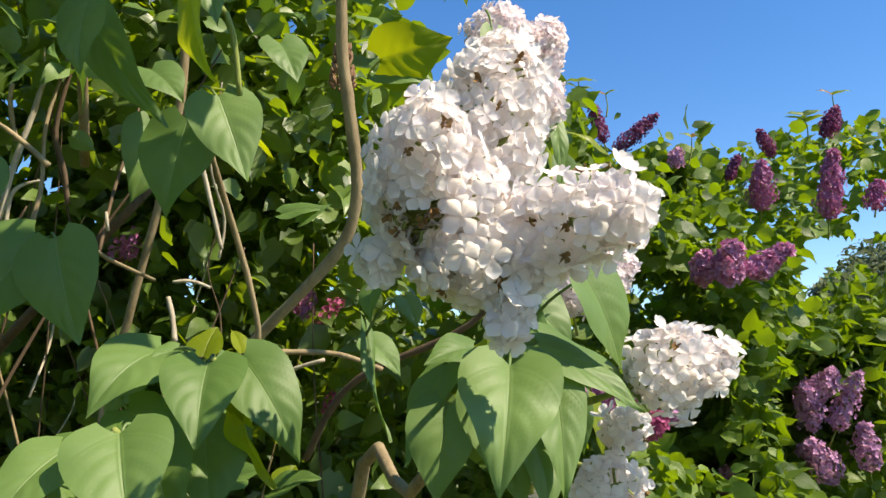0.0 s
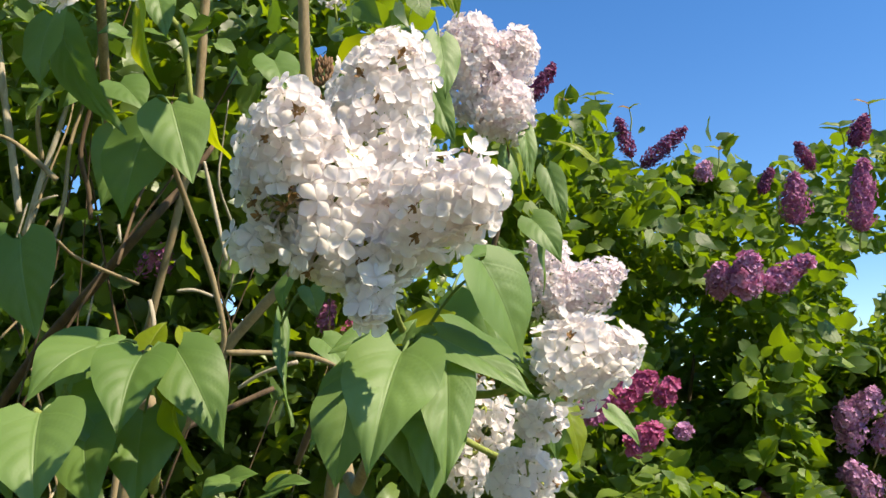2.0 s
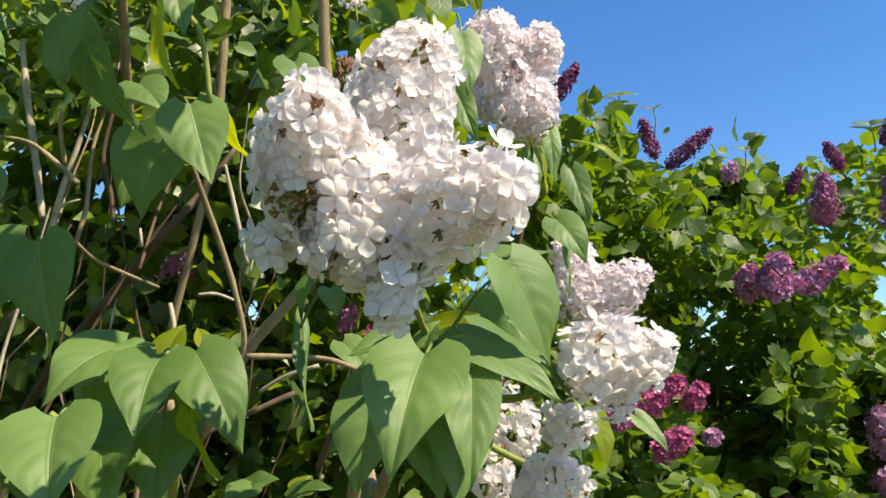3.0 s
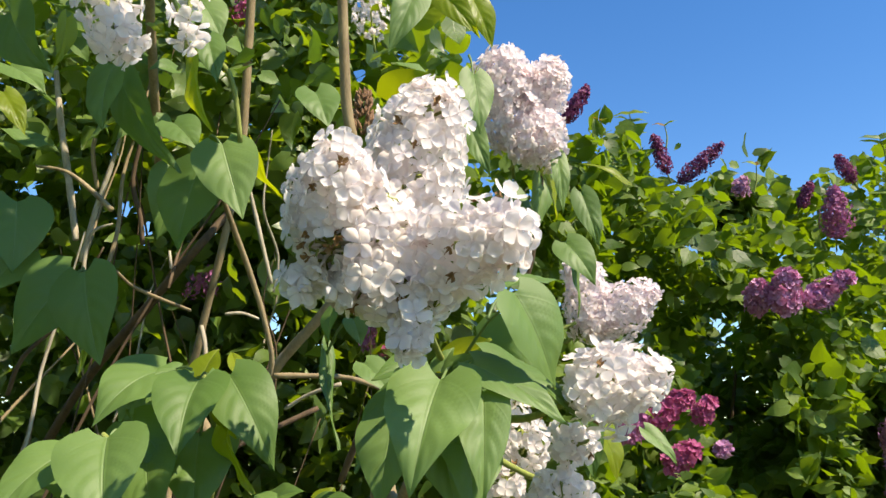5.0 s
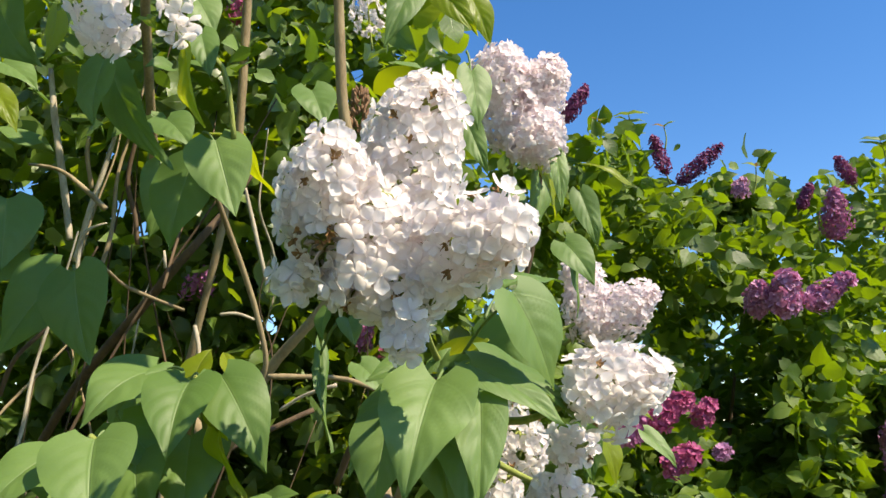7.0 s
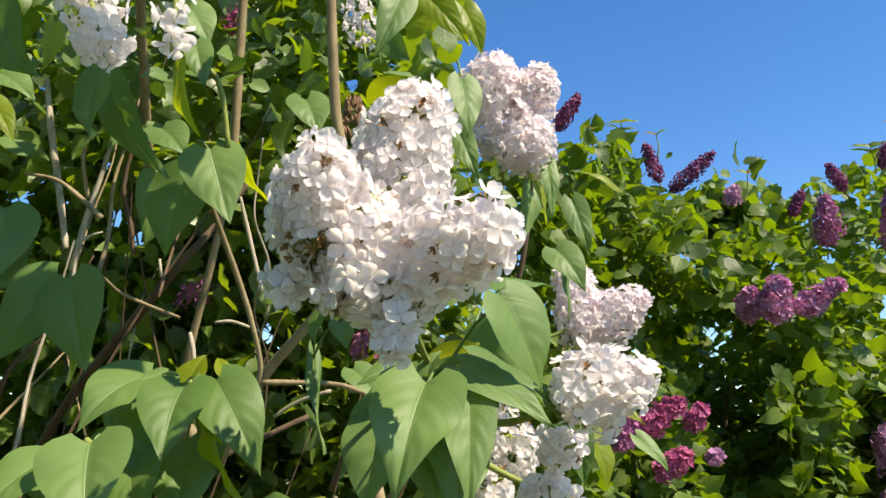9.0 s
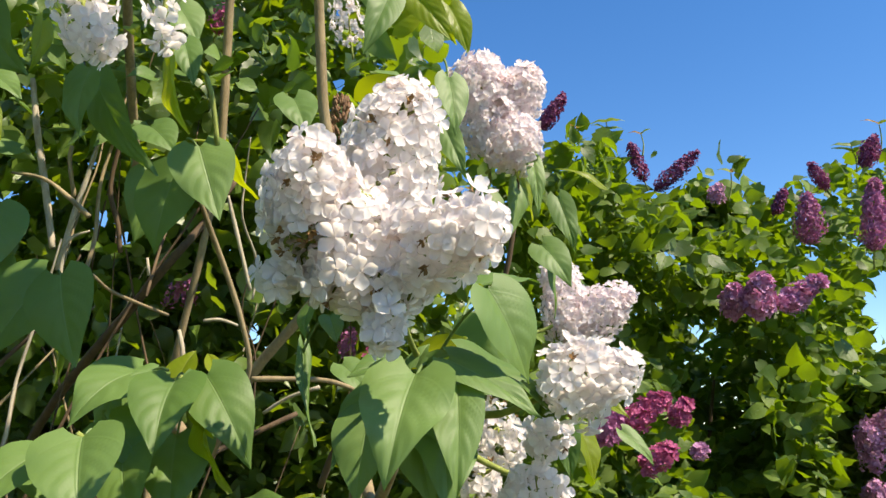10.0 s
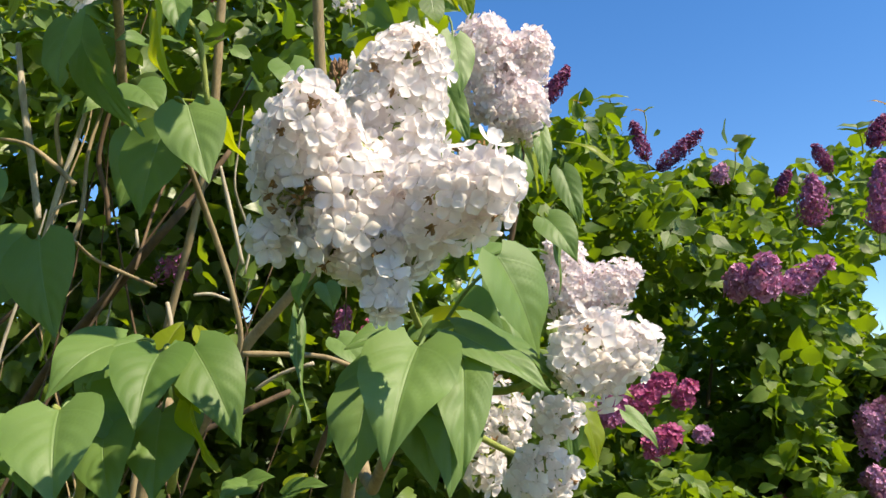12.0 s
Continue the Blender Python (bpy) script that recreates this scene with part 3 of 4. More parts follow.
branch(W, [(0.048, 0.862, 1.598), (0.088, 0.877, 1.619), (0.137, 0.896, 1.628), (0.156, 0.894, 1.635)], [0.003, 0.0026, 0.0024, 0.002], STALK, "twig")
branch(W, [(-0.166, 0.580, 1.737), (-0.175, 0.566, 1.792), (-0.207, 0.559, 1.819), (-0.189, 0.441, 1.800), (-0.200, 0.392, 1.786)], [0.002, 0.0022, 0.0024, 0.0026, 0.0028], STALK, "twig")
branch(W, [(-0.194, 0.652, 1.447), (-0.175, 0.599, 1.496), (-0.170, 0.559, 1.531), (-0.172, 0.545, 1.546)], [0.004, 0.0034, 0.0026, 0.002], STALK, "twig")
branch(W, [(-0.258, 0.638, 1.423), (-0.218, 0.543, 1.470), (-0.210, 0.496, 1.496), (-0.213, 0.483, 1.505)], [0.004, 0.003, 0.0026, 0.002], STALK, "twig")
branch(W, [(-0.267, 0.791, 1.634), (-0.283, 0.687, 1.637), (-0.289, 0.644, 1.646), (-0.296, 0.615, 1.636)], [0.0018, 0.0016, 0.0014, 0.0012], BARK, "twig")

# the great white cluster: several spikes grown together
panicle(W, (-0.0628, 0.3925, 1.5875), (-0.0534, 0.3570, 1.6473), 0.0212, 0.0185, 94, 1, "upright white lilac spike in full bloom")
panicle(W, (-0.0263, 0.4195, 1.6198), (-0.0053, 0.4127, 1.7050), 0.0290, 0.0222, 128, 2, "upright white lilac spike with a faint pink blush")
panicle(W, (-0.0117, 0.3877, 1.5903), (0.0380, 0.3488, 1.6016), 0.0232, 0.0165, 74, 3, "white lilac spike in full bloom pointing sideways")
panicle(W, (-0.0393, 0.3847, 1.6269), (-0.0273, 0.3896, 1.5660), 0.0250, 0.0255, 84, 14, "broad white lilac spike in full bloom")
panicle(W, (0.0064, 0.3877, 1.5819), (-0.0574, 0.3936, 1.5832), 0.0200, 0.0165, 68, 4, "white lilac spike in bloom with brown withered florets", withered=0.05)
panicle(W, (-0.0130, 0.3805, 1.5613), (-0.0223, 0.3790, 1.5426), 0.0115, 0.0085, 14, 5, "small drooping white lilac spike", bare=0.12)
panicle(W, (-0.0734, 0.3927, 1.5866), (-0.0801, 0.3935, 1.5753), 0.0080, 0.0075, 9, 6, "small side cluster of white lilac florets", withered=0.15, bare=0.15)
# smaller white spikes
panicle(W, (0.078, 0.482, 1.530), (0.130, 0.459, 1.540), 0.0251, 0.0196, 70, 7, "white lilac spike in bloom beside a green leaf", tilt=0.4, bare=0.06, power=1.7)
panicle(W, (-0.2028, 0.3913, 1.7701), (-0.1852, 0.3915, 1.7153), 0.0165, 0.0125, 34, 8, "drooping white lilac spike half in shade", bare=0.25)
panicle(W, (-0.1554, 0.4123, 1.7893), (-0.1555, 0.4119, 1.7287), 0.0075, 0.0095, 11, 9, "thin sparse white lilac spike", bare=0.15)
panicle(W, (0.0535, 0.6115, 1.5277), (0.0694, 0.6087, 1.4768), 0.0175, 0.0150, 34, 10, "shaded white lilac spike with withered florets", withered=0.32, bare=0.2)
panicle(W, (0.0740, 0.5170, 1.4930), (0.0925, 0.5018, 1.5005), 0.0115, 0.0100, 17, 11, "small white lilac spike", bare=0.1)
panicle(W, (0.0611, 0.5257, 1.4584), (0.0891, 0.5047, 1.4682), 0.0190, 0.0125, 28, 12, "white lilac spike in bloom", bare=0.15, withered=0.1)
panicle(W, (0.0389, 0.5785, 1.4531), (0.0478, 0.5812, 1.4838), 0.0140, 0.0110, 15, 13, "shaded white lilac spike", withered=0.15)
far_panicle(W, (0.073, 0.769, 1.804), (0.062, 0.725, 1.900), 0.0389, 0.0318, 260, 21, PETAL_BACK, label="white lilac spike with pink-tinged buds")
far_panicle(W, (0.088, 0.759, 1.845), (0.121, 0.729, 1.884), 0.0306, 0.0212, 160, 22, PETAL_BACK, label="white lilac spike with pink-tinged buds")
far_panicle(W, (0.080, 0.753, 1.788), (0.115, 0.724, 1.820), 0.0337, 0.0256, 160, 23, PETAL_BACK, label="blush white lilac spike")
far_panicle(W, (0.172, 0.926, 1.629), (0.253, 0.894, 1.674), 0.0379, 0.0230, 180, 24, PETAL_BACK, label="blush white lilac spike")
far_panicle(W, (0.186, 0.929, 1.619), (0.160, 0.895, 1.713), 0.0325, 0.0230, 160, 25, PETAL_BACK, label="pale pink lilac spike half behind a leaf")
far_panicle(W, (-0.105, 1.038, 2.091), (-0.113, 1.019, 2.165), 0.0339, 0.0203, 40, 26, PETAL_BACK, label="white lilac spike among leaves")

# large leaves round the flowers
leaf(W, (-0.0029, 0.4467, 1.5352), (-0.0189, 0.4071, 1.4710), 0.054, (-0.05, -0.86, 0.5), fold=0.5, curl=0.12, wave=0.04, stalk=(0.004, 0.474, 1.544), label="large bright green heart-shaped lilac leaf")
leaf(W, (0.0222, 0.4504, 1.5287), (0.0200, 0.4331, 1.4660), 0.032, (0.15, -0.95, 0.2), fold=0.4, curl=0.06, stalk=(0.016, 0.474, 1.540))
leaf(W, (0.0169, 0.4607, 1.5453), (0.0716, 0.4471, 1.5092), 0.030, (0.1, -0.7, 0.7), fold=0.2, curl=0.05, stalk=(0.009, 0.474, 1.544))
leaf(W, (0.0236, 0.4800, 1.5507), (0.0889, 0.4804, 1.5075), 0.044, (0.2, -0.4, 0.9), fold=0.3, curl=0.08, stalk=(0.009, 0.483, 1.548))
leaf(W, (0.0422, 0.4541, 1.5883), (0.0664, 0.4665, 1.5304), 0.050, (0.42, -0.80, 0.42), fold=0.42, curl=0.06, wave=0.02, stalk=(0.013, 0.492, 1.554), label="pale green lilac leaf with a sharp tip")
leaf(W, (0.046, 0.549, 1.611), (0.095, 0.588, 1.620), 0.035, (-0.1, -0.5, 0.85), fold=0.2, stalk=(0.030, 0.525, 1.583))
leaf(W, (-0.007, 0.483, 1.527), (0.007, 0.464, 1.457), 0.046, (-0.1, -0.9, 0.35), fold=0.3, curl=0.08, stalk=(0.002, 0.484, 1.541))
leaf(W, (0.006, 0.484, 1.503), (0.014, 0.444, 1.455), 0.046, (0.3, -0.7, 0.6), fold=0.3, curl=0.2, stalk=(0.004, 0.487, 1.531))
leaf(W, (-0.029, 0.506, 1.538), (-0.056, 0.484, 1.481), 0.028, (-0.6, -0.7, 0.4), fold=0.3, curl=0.06, stalk=(-0.001, 0.484, 1.541))
leaf(W, (-0.031, 0.486, 1.515), (-0.040, 0.479, 1.461), 0.042, (-0.2, -0.85, 0.45), fold=0.3, stalk=(-0.005, 0.487, 1.531))
leaf(W, (-0.013, 0.493, 1.548), (-0.046, 0.475, 1.537), 0.028, (0.0, -0.75, 0.7), fold=0.15, stalk=(0.002, 0.484, 1.544))
leaf(W, (-0.0023, 0.5219, 1.5563), (0.0346, 0.5588, 1.5734), 0.036, (0.0, -0.7, -0.7), mat=LEAF_BACKLIT, fold=0.25, stalk=(0.000, 0.484, 1.541))
leaf(W, (0.000, 0.474, 1.542), (0.022, 0.462, 1.550), 0.014, (-0.3, -0.8, 0.5), fold=0.5)
leaf(W, (-0.003, 0.474, 1.542), (0.006, 0.480, 1.558), 0.016, (-0.5, -0.8, 0.3), fold=0.5)
leaf(W, (-0.0781, 0.5004, 1.5599), (-0.0650, 0.4753, 1.4949), 0.012, (0.6, -0.75, 0.1), fold=0.5, curl=-0.05, twist=0.8, stalk=(-0.061, 0.476, 1.575))
leaf(W, (-0.0733, 0.4940, 1.5856), (-0.0754, 0.4893, 1.5629), 0.017, (-0.5, -0.6, -0.4), fold=0.3)
leaf(W, (-0.057, 0.466, 1.574), (-0.051, 0.460, 1.556), 0.016, (0.3, -0.8, 0.2), fold=0.3)
# lower left
leaf(W, (-0.1563, 0.5551, 1.5470), (-0.1161, 0.5356, 1.4807), 0.048, (0.15, -0.85, 0.5), fold=0.25, curl=0.12, stalk=(-0.170, 0.551, 1.543))
leaf(W, (-0.175, 0.546, 1.543), (-0.174, 0.508, 1.489), 0.052, (0.0, -0.8, 0.6), fold=0.55, curl=0.12, stalk=(-0.173, 0.555, 1.548), label="bright green lilac leaf hanging from its stalk")
leaf(W, (-0.160, 0.550, 1.546), (-0.172, 0.548, 1.535), 0.020, (-0.6, -0.6, 0.3), fold=0.6)
leaf(W, (-0.2083, 0.5793, 1.5532), (-0.2428, 0.5334, 1.5102), 0.060, (-0.15, -0.88, 0.40), fold=0.22, curl=0.16, stalk=(-0.187, 0.564, 1.552))
leaf(W, (-0.199, 0.579, 1.554), (-0.214, 0.556, 1.542), 0.018, (0.0, -0.7, 0.7), fold=0.5)
leaf(W, (-0.210, 0.484, 1.503), (-0.194, 0.455, 1.451), 0.057, (0.0, -0.85, 0.5), fold=0.5, curl=0.10, stalk=(-0.206, 0.493, 1.507), label="bright green heart-shaped leaf with a leaf shadow on it")
leaf(W, (-0.241, 0.496, 1.494), (-0.267, 0.465, 1.453), 0.042, (-0.1, -0.75, 0.65), fold=0.25, curl=0.10, stalk=(-0.214, 0.494, 1.503))
leaf(W, (-0.226, 0.558, 1.515), (-0.177, 0.521, 1.479), 0.042, (0.05, -0.8, 0.55), fold=0.2, stalk=(-0.230, 0.561, 1.523))
leaf(W, (-0.181, 0.576, 1.506), (-0.167, 0.529, 1.446), 0.056, (0.1, -0.85, 0.4), fold=0.25, stalk=(-0.175, 0.571, 1.524))
leaf(W, (-0.204, 0.537, 1.496), (-0.180, 0.498, 1.446), 0.046, (-0.2, -0.85, 0.4), fold=0.25)
leaf(W, (-0.264, 0.538, 1.492), (-0.226, 0.496, 1.453), 0.04, (0.3, -0.7, 0.2), fold=0.3)
leaf(W, (-0.156, 0.555, 1.525), (-0.132, 0.545, 1.465), 0.024, (-0.8, -0.6, 0.0), mat=LEAF_BACKLIT, fold=0.7, wave=0.05, stalk=(-0.167, 0.558, 1.535))
leaf(W, (-0.162, 0.558, 1.535), (-0.146, 0.546, 1.502), 0.026, (-0.7, -0.6, 0.0), mat=LEAF_BACKLIT, fold=0.4)
leaf(W, (-0.185, 0.586, 1.549), (-0.178, 0.601, 1.571), 0.028, (-0.3, -0.85, 0.3), mat=LEAF_BACKLIT, fold=0.4)
leaf(W, (-0.159, 0.585, 1.551), (-0.169, 0.601, 1.569), 0.014, (0.5, -0.8, 0.2), mat=LEAF_BACKLIT, fold=0.7)
leaf(W, (-0.232, 0.598, 1.542), (-0.249, 0.595, 1.510), 0.03, (0.1, -0.8, 0.3), fold=0.3)
# dark leaves at the side
leaf(W, (-0.290, 0.598, 1.633), (-0.268, 0.594, 1.558), 0.060, (-0.12, -0.97, -0.1), fold=0.12, curl=0.05, wave=0.015, stalk=(-0.299, 0.615, 1.639), label="large dark green shaded lilac leaf")
leaf(W, (-0.309, 0.620, 1.638), (-0.351, 0.617, 1.569), 0.068, (-0.40, -0.86, -0.32), fold=0.2, curl=0.06, stalk=(-0.294, 0.616, 1.635))
leaf(W, (-0.362, 0.640, 1.660), (-0.388, 0.630, 1.619), 0.05, (0.2, -0.6, 0.5), fold=0.3)
leaf(W, (-0.371, 0.630, 1.703), (-0.359, 0.616, 1.635), 0.06, (0.5, -0.8, 0.0), fold=0.3)
leaf(W, (-0.181, 0.580, 1.736), (-0.157, 0.568, 1.668), 0.053, (0.05, -0.9, 0.35), fold=0.22, curl=0.06, stalk=(-0.194, 0.588, 1.746), label="pale green heart-shaped leaf with a sharp shadow")
leaf(W, (-0.2055, 0.6031, 1.7266), (-0.2194, 0.6034, 1.6509), 0.068, (-0.40, -0.86, -0.32), fold=0.15, curl=0.04, stalk=(-0.197, 0.598, 1.747), label="large dark green shaded lilac leaf")
leaf(W, (-0.172, 0.636, 1.761), (-0.148, 0.667, 1.717), 0.030, (-0.8, -0.6, 0.0), mat=LEAF_BACKLIT, fold=0.4, stalk=(-0.193, 0.598, 1.749))
leaf(W, (-0.1971, 0.5445, 1.7965), (-0.1792, 0.5451, 1.7318), 0.042, (-0.9, -0.5, 0.0), mat=LEAF_BACKLIT, fold=0.4, curl=0.05, stalk=(-0.194, 0.552, 1.809))
leaf(W, (-0.193, 0.559, 1.821), (-0.179, 0.550, 1.774), 0.026, (0.2, -0.85, 0.4), fold=0.3)
leaf(W, (-0.269, 0.564, 1.799), (-0.269, 0.559, 1.736), 0.044, (-0.40, -0.86, -0.32), fold=0.2)
leaf(W, (-0.281, 0.603, 1.809), (-0.219, 0.595, 1.716), 0.042, (-0.40, -0.86, -0.32), fold=0.2, stalk=(-0.286, 0.599, 1.825))
leaf(W, (-0.342, 0.536, 1.830), (-0.298, 0.525, 1.772), 0.056, (-0.40, -0.86, -0.32), fold=0.25, stalk=(-0.346, 0.533, 1.843))
leaf(W, (-0.298, 0.537, 1.826), (-0.304, 0.538, 1.782), 0.018, (0.9, -0.4, 0.1), mat=LEAF_BACKLIT, fold=0.4)
leaf(W, (-0.205, 0.570, 1.861), (-0.184, 0.569, 1.823), 0.036, (0.5, -0.8, 0.0), fold=0.3)
leaf(W, (-0.229, 0.538, 1.821), (-0.213, 0.523, 1.800), 0.012, (0.3, -0.9, 0.0), mat=LEAF_BACKLIT, fold=0.3)
leaf(W, (-0.512, 0.820, 1.931), (-0.459, 0.810, 1.890), 0.045, (0.1, -0.7, 0.7), fold=0.3)
leaf(W, (-0.491, 0.781, 1.879), (-0.461, 0.784, 1.827), 0.03, (0.5, -0.7, 0.1), mat=LEAF_BACKLIT, fold=0.3)
leaf(W, (-0.244, 0.661, 1.742), (-0.257, 0.657, 1.675), 0.05, (0.5, -0.8, 0.0), fold=0.3)
leaf(W, (-0.242, 0.632, 1.777), (-0.213, 0.619, 1.745), 0.04, (0.3, -0.8, 0.2), fold=0.3)
# unseen leaf added overhead, so its shadow covers half the pale heart-shaped leaf
leaf(W, Vector((-0.200, 0.575, 1.759)) + SUN_WAY * 0.27, Vector((-0.194, 0.569, 1.699)) + SUN_WAY * 0.27, 0.030, SUN_WAY, fold=0.2, stalk=Vector((-0.182, 0.573, 1.766)) + SUN_WAY * 0.27)
# unseen leaves added towards the sun to keep the dark pair in shade
for x0, z0 in ((-0.02, -0.02), (0.01, -0.05), (-0.05, -0.03), (-0.085, -0.01), (-0.08, -0.05), (-0.035, 0.015), (-0.12, -0.03)):
    p = Vector((-0.271, 0.591, 1.611)) + SUN_WAY * 0.55 + Vector((x0, 0, z0))
    leaf(W, p + Vector((-0.02, 0, 0.03)), p + Vector((0.02, 0, -0.045)), 0.065, SUN_WAY, fold=0.2)
# above and behind the flowers
leaf(W, (-0.018, 0.448, 1.792), (-0.036, 0.440, 1.741), 0.024, (0.3, -0.9, 0.25), fold=0.3, curl=0.10, stalk=(-0.015, 0.449, 1.806), label="green leaf hanging in front of the sky")
leaf(W, (-0.010, 0.869, 2.067), (0.047, 0.876, 1.997), 0.042, (0.1, -0.9, -0.2), mat=LEAF_BACKLIT, fold=0.3, stalk=(0.004, 0.881, 2.100))
leaf(W, (0.039, 0.917, 2.081), (0.066, 0.925, 2.006), 0.040, (0.3, -0.9, -0.2), mat=LEAF_BACKLIT, fold=0.4, stalk=(0.012, 0.915, 2.088))
leaf(W, (-0.036, 0.897, 2.036), (0.012, 0.890, 2.064), 0.05, (0.1, -0.8, 0.0), mat=LEAF_BACKLIT, fold=0.3)
leaf(W, (-0.1645, 0.9015, 1.9352), (-0.1412, 0.8754, 1.8745), 0.056, (0.1, -0.80, 0.6), fold=0.35, curl=0.06, lobe=0.2, label="pale green sunlit heart-shaped leaf")
leaf(W, (0.025, 0.589, 1.802), (0.030, 0.583, 1.746), 0.031, (0.35, -0.9, 0.2), fold=0.2, curl=0.06, stalk=(0.022, 0.599, 1.825))
leaf(W, (0.023, 0.669, 1.792), (0.043, 0.663, 1.736), 0.026, (-0.2, -0.85, 0.4), fold=0.3, stalk=(0.019, 0.664, 1.814))
leaf(W, (0.095, 0.754, 1.783), (0.115, 0.749, 1.720), 0.028, (0.8, -0.5, 0.1), mat=LEAF_BACKLIT, fold=0.5)
leaf(W, (0.117, 0.742, 1.789), (0.120, 0.738, 1.721), 0.020, (0.2, -0.9, 0.3), fold=0.3)
leaf(W, (0.108, 0.784, 1.784), (0.089, 0.773, 1.706), 0.034, (0.6, -0.7, 0.0), fold=0.3)
leaf(W, (0.069, 0.798, 1.770), (0.091, 0.793, 1.711), 0.04, (0.5, -0.8, 0.2), fold=0.3)
leaf(W, (0.171, 0.904, 1.800), (0.190, 0.902, 1.726), 0.034, (-0.1, -0.9, 0.4), fold=0.3)
leaf(W, (0.127, 0.774, 1.702), (0.155, 0.761, 1.653), 0.040, (-0.1, -0.85, 0.5), fold=0.3, curl=0.12, label="pale leaf drooping over a pink-white flower spike")
leaf(W, (0.127, 0.776, 1.694), (0.138, 0.778, 1.623), 0.016, (0.8, -0.6, 0.2), fold=0.5)
leaf(W, (0.234, 0.921, 1.817), (0.174, 0.919, 1.844), 0.022, (0.1, -0.6, 0.7), mat=LEAF_BACKLIT, fold=0.3)
leaf(W, (0.168, 0.841, 1.516), (0.181, 0.835, 1.456), 0.036, (0.6, -0.8, 0.1), mat=LEAF_BACKLIT, fold=0.4)
leaf(W, (0.151, 0.820, 1.517), (0.154, 0.814, 1.460), 0.03, (-0.3, -0.9, 0.2), fold=0.4)
leaf(W, (0.205, 0.875, 1.544), (0.231, 0.860, 1.523), 0.016, (0.1, -0.8, 0.5), mat=LEAF_BACKLIT, fold=0.4)
leaf(W, (0.2359, 0.9244, 1.5126), (0.2696, 0.9141, 1.4714), 0.026, (0.3, -0.8, 0.5), fold=0.4)
leaf(W, (-0.070, 0.664, 1.566), (-0.044, 0.651, 1.536), 0.03, (0.3, -0.8, 0.4), fold=0.3)
leaf(W, (0.038, 0.603, 1.560), (0.071, 0.590, 1.533), 0.05, (0.3, -0.8, -0.1), fold=0.3)
leaf(W, (0.044, 0.615, 1.597), (0.082, 0.606, 1.551), 0.055, (0.5, -0.7, -0.2), fold=0.3)
leaf(W, (0.025, 0.599, 1.577), (0.062, 0.583, 1.558), 0.05, (0.4, -0.7, -0.2), fold=0.3)
leaf(W, (-0.057, 0.723, 1.837), (0.012, 0.709, 1.856), 0.066, (0.0, -0.8, -0.55), mat=LEAF_BACKLIT, fold=0.2, stalk=(-0.068, 0.728, 1.818), label="large yellow-green leaf lit through from behind")
leaf(W, (-0.061, 0.735, 1.829), (-0.000, 0.729, 1.816), 0.036, (0.2, -0.9, 0.3), fold=0.25)
leaf(W, (-0.141, 0.981, 1.735), (-0.100, 0.971, 1.757), 0.032, (0.1, -0.7, 0.7), fold=0.2)
leaf(W, (-0.164, 0.982, 1.746), (-0.106, 0.973, 1.751), 0.03, (0.0, -0.75, 0.6), fold=0.2)
# low in front
leaf(W, (-0.234, 1.031, 1.419), (-0.175, 1.003, 1.439), 0.05, (0.0, -0.6, 0.8), fold=0.3)
leaf(W, (-0.166, 0.998, 1.416), (-0.109, 0.971, 1.431), 0.045, (0.1, -0.6, 0.8), fold=0.4)
leaf(W, (-0.209, 1.007, 1.429), (-0.238, 0.981, 1.412), 0.05, (-0.2, -0.6, 0.8), fold=0.3)
leaf(W, (-0.157, 1.027, 1.421), (-0.143, 1.042, 1.441), 0.04, (-0.2, -0.7, 0.6), mat=LEAF_BACKLIT, fold=0.4)

# the dry seed head of last year
seed_head = hang("dry_seed_head", link_mesh("dry_stalk", *stalk_arrays([(0, 0, 0), (0.004, 0, 0.02), (0.002, 0, 0.045)], [0.0016, 0.0014, 0.0008], 5), SEED), W, Matrix.Translation((-0.091, 0.802, 1.838)), "brown dried seed head of last year")
rng = random.Random(4)
sv, sf = [], []
for i in range(120):
    s = rng.random()
    w = rng.uniform(0, 6.28)
    r = 0.010 * (1 - 0.6 * s)
    p = Vector((math.cos(w) * r, math.sin(w) * r, 0.045 * s))
    q = p + Vector((math.cos(w) * 0.005, math.sin(w) * 0.005, 0.008))
    a, f = stalk_arrays([p, (p + q) / 2, q], [0.0006, 0.0022, 0.0005], 5)
    k = len(sv)
    sv += a
    sf += [tuple(j + k for j in g) for g in f]
hang("seed_husk", link_mesh("seed_husk", sv, sf, SEED), seed_head, Matrix.Translation((-0.091, 0.802, 1.838)), kind="stuff")

# twigs and foliage that fill the bush
rng = random.Random(17)
BUSH_CLUMPS = [((-0.95, 1.75, 1.95), (0.8, 0.5, 0.8)), ((-0.25, 1.6, 2.3), (0.42, 0.4, 0.55)), ((-1.0, 1.7, 0.8), (0.8, 0.5, 0.8)),
               ((-0.15, 1.6, 0.95), (0.55, 0.4, 0.75)), ((-0.35, 1.65, 1.6), (0.45, 0.35, 0.5)), ((-0.28, 1.2, 2.25), (0.24, 0.2, 0.35)), ((-0.8, 1.25, 2.15), (0.4, 0.2, 0.4)),
               ((-0.6, 1.9, 1.0), (1.0, 0.3, 0.95)), ((-0.35, 1.95, 2.1), (0.5, 0.2, 0.6)), ((-1.1, 2.1, 1.9), (0.7, 0.2, 0.7))]
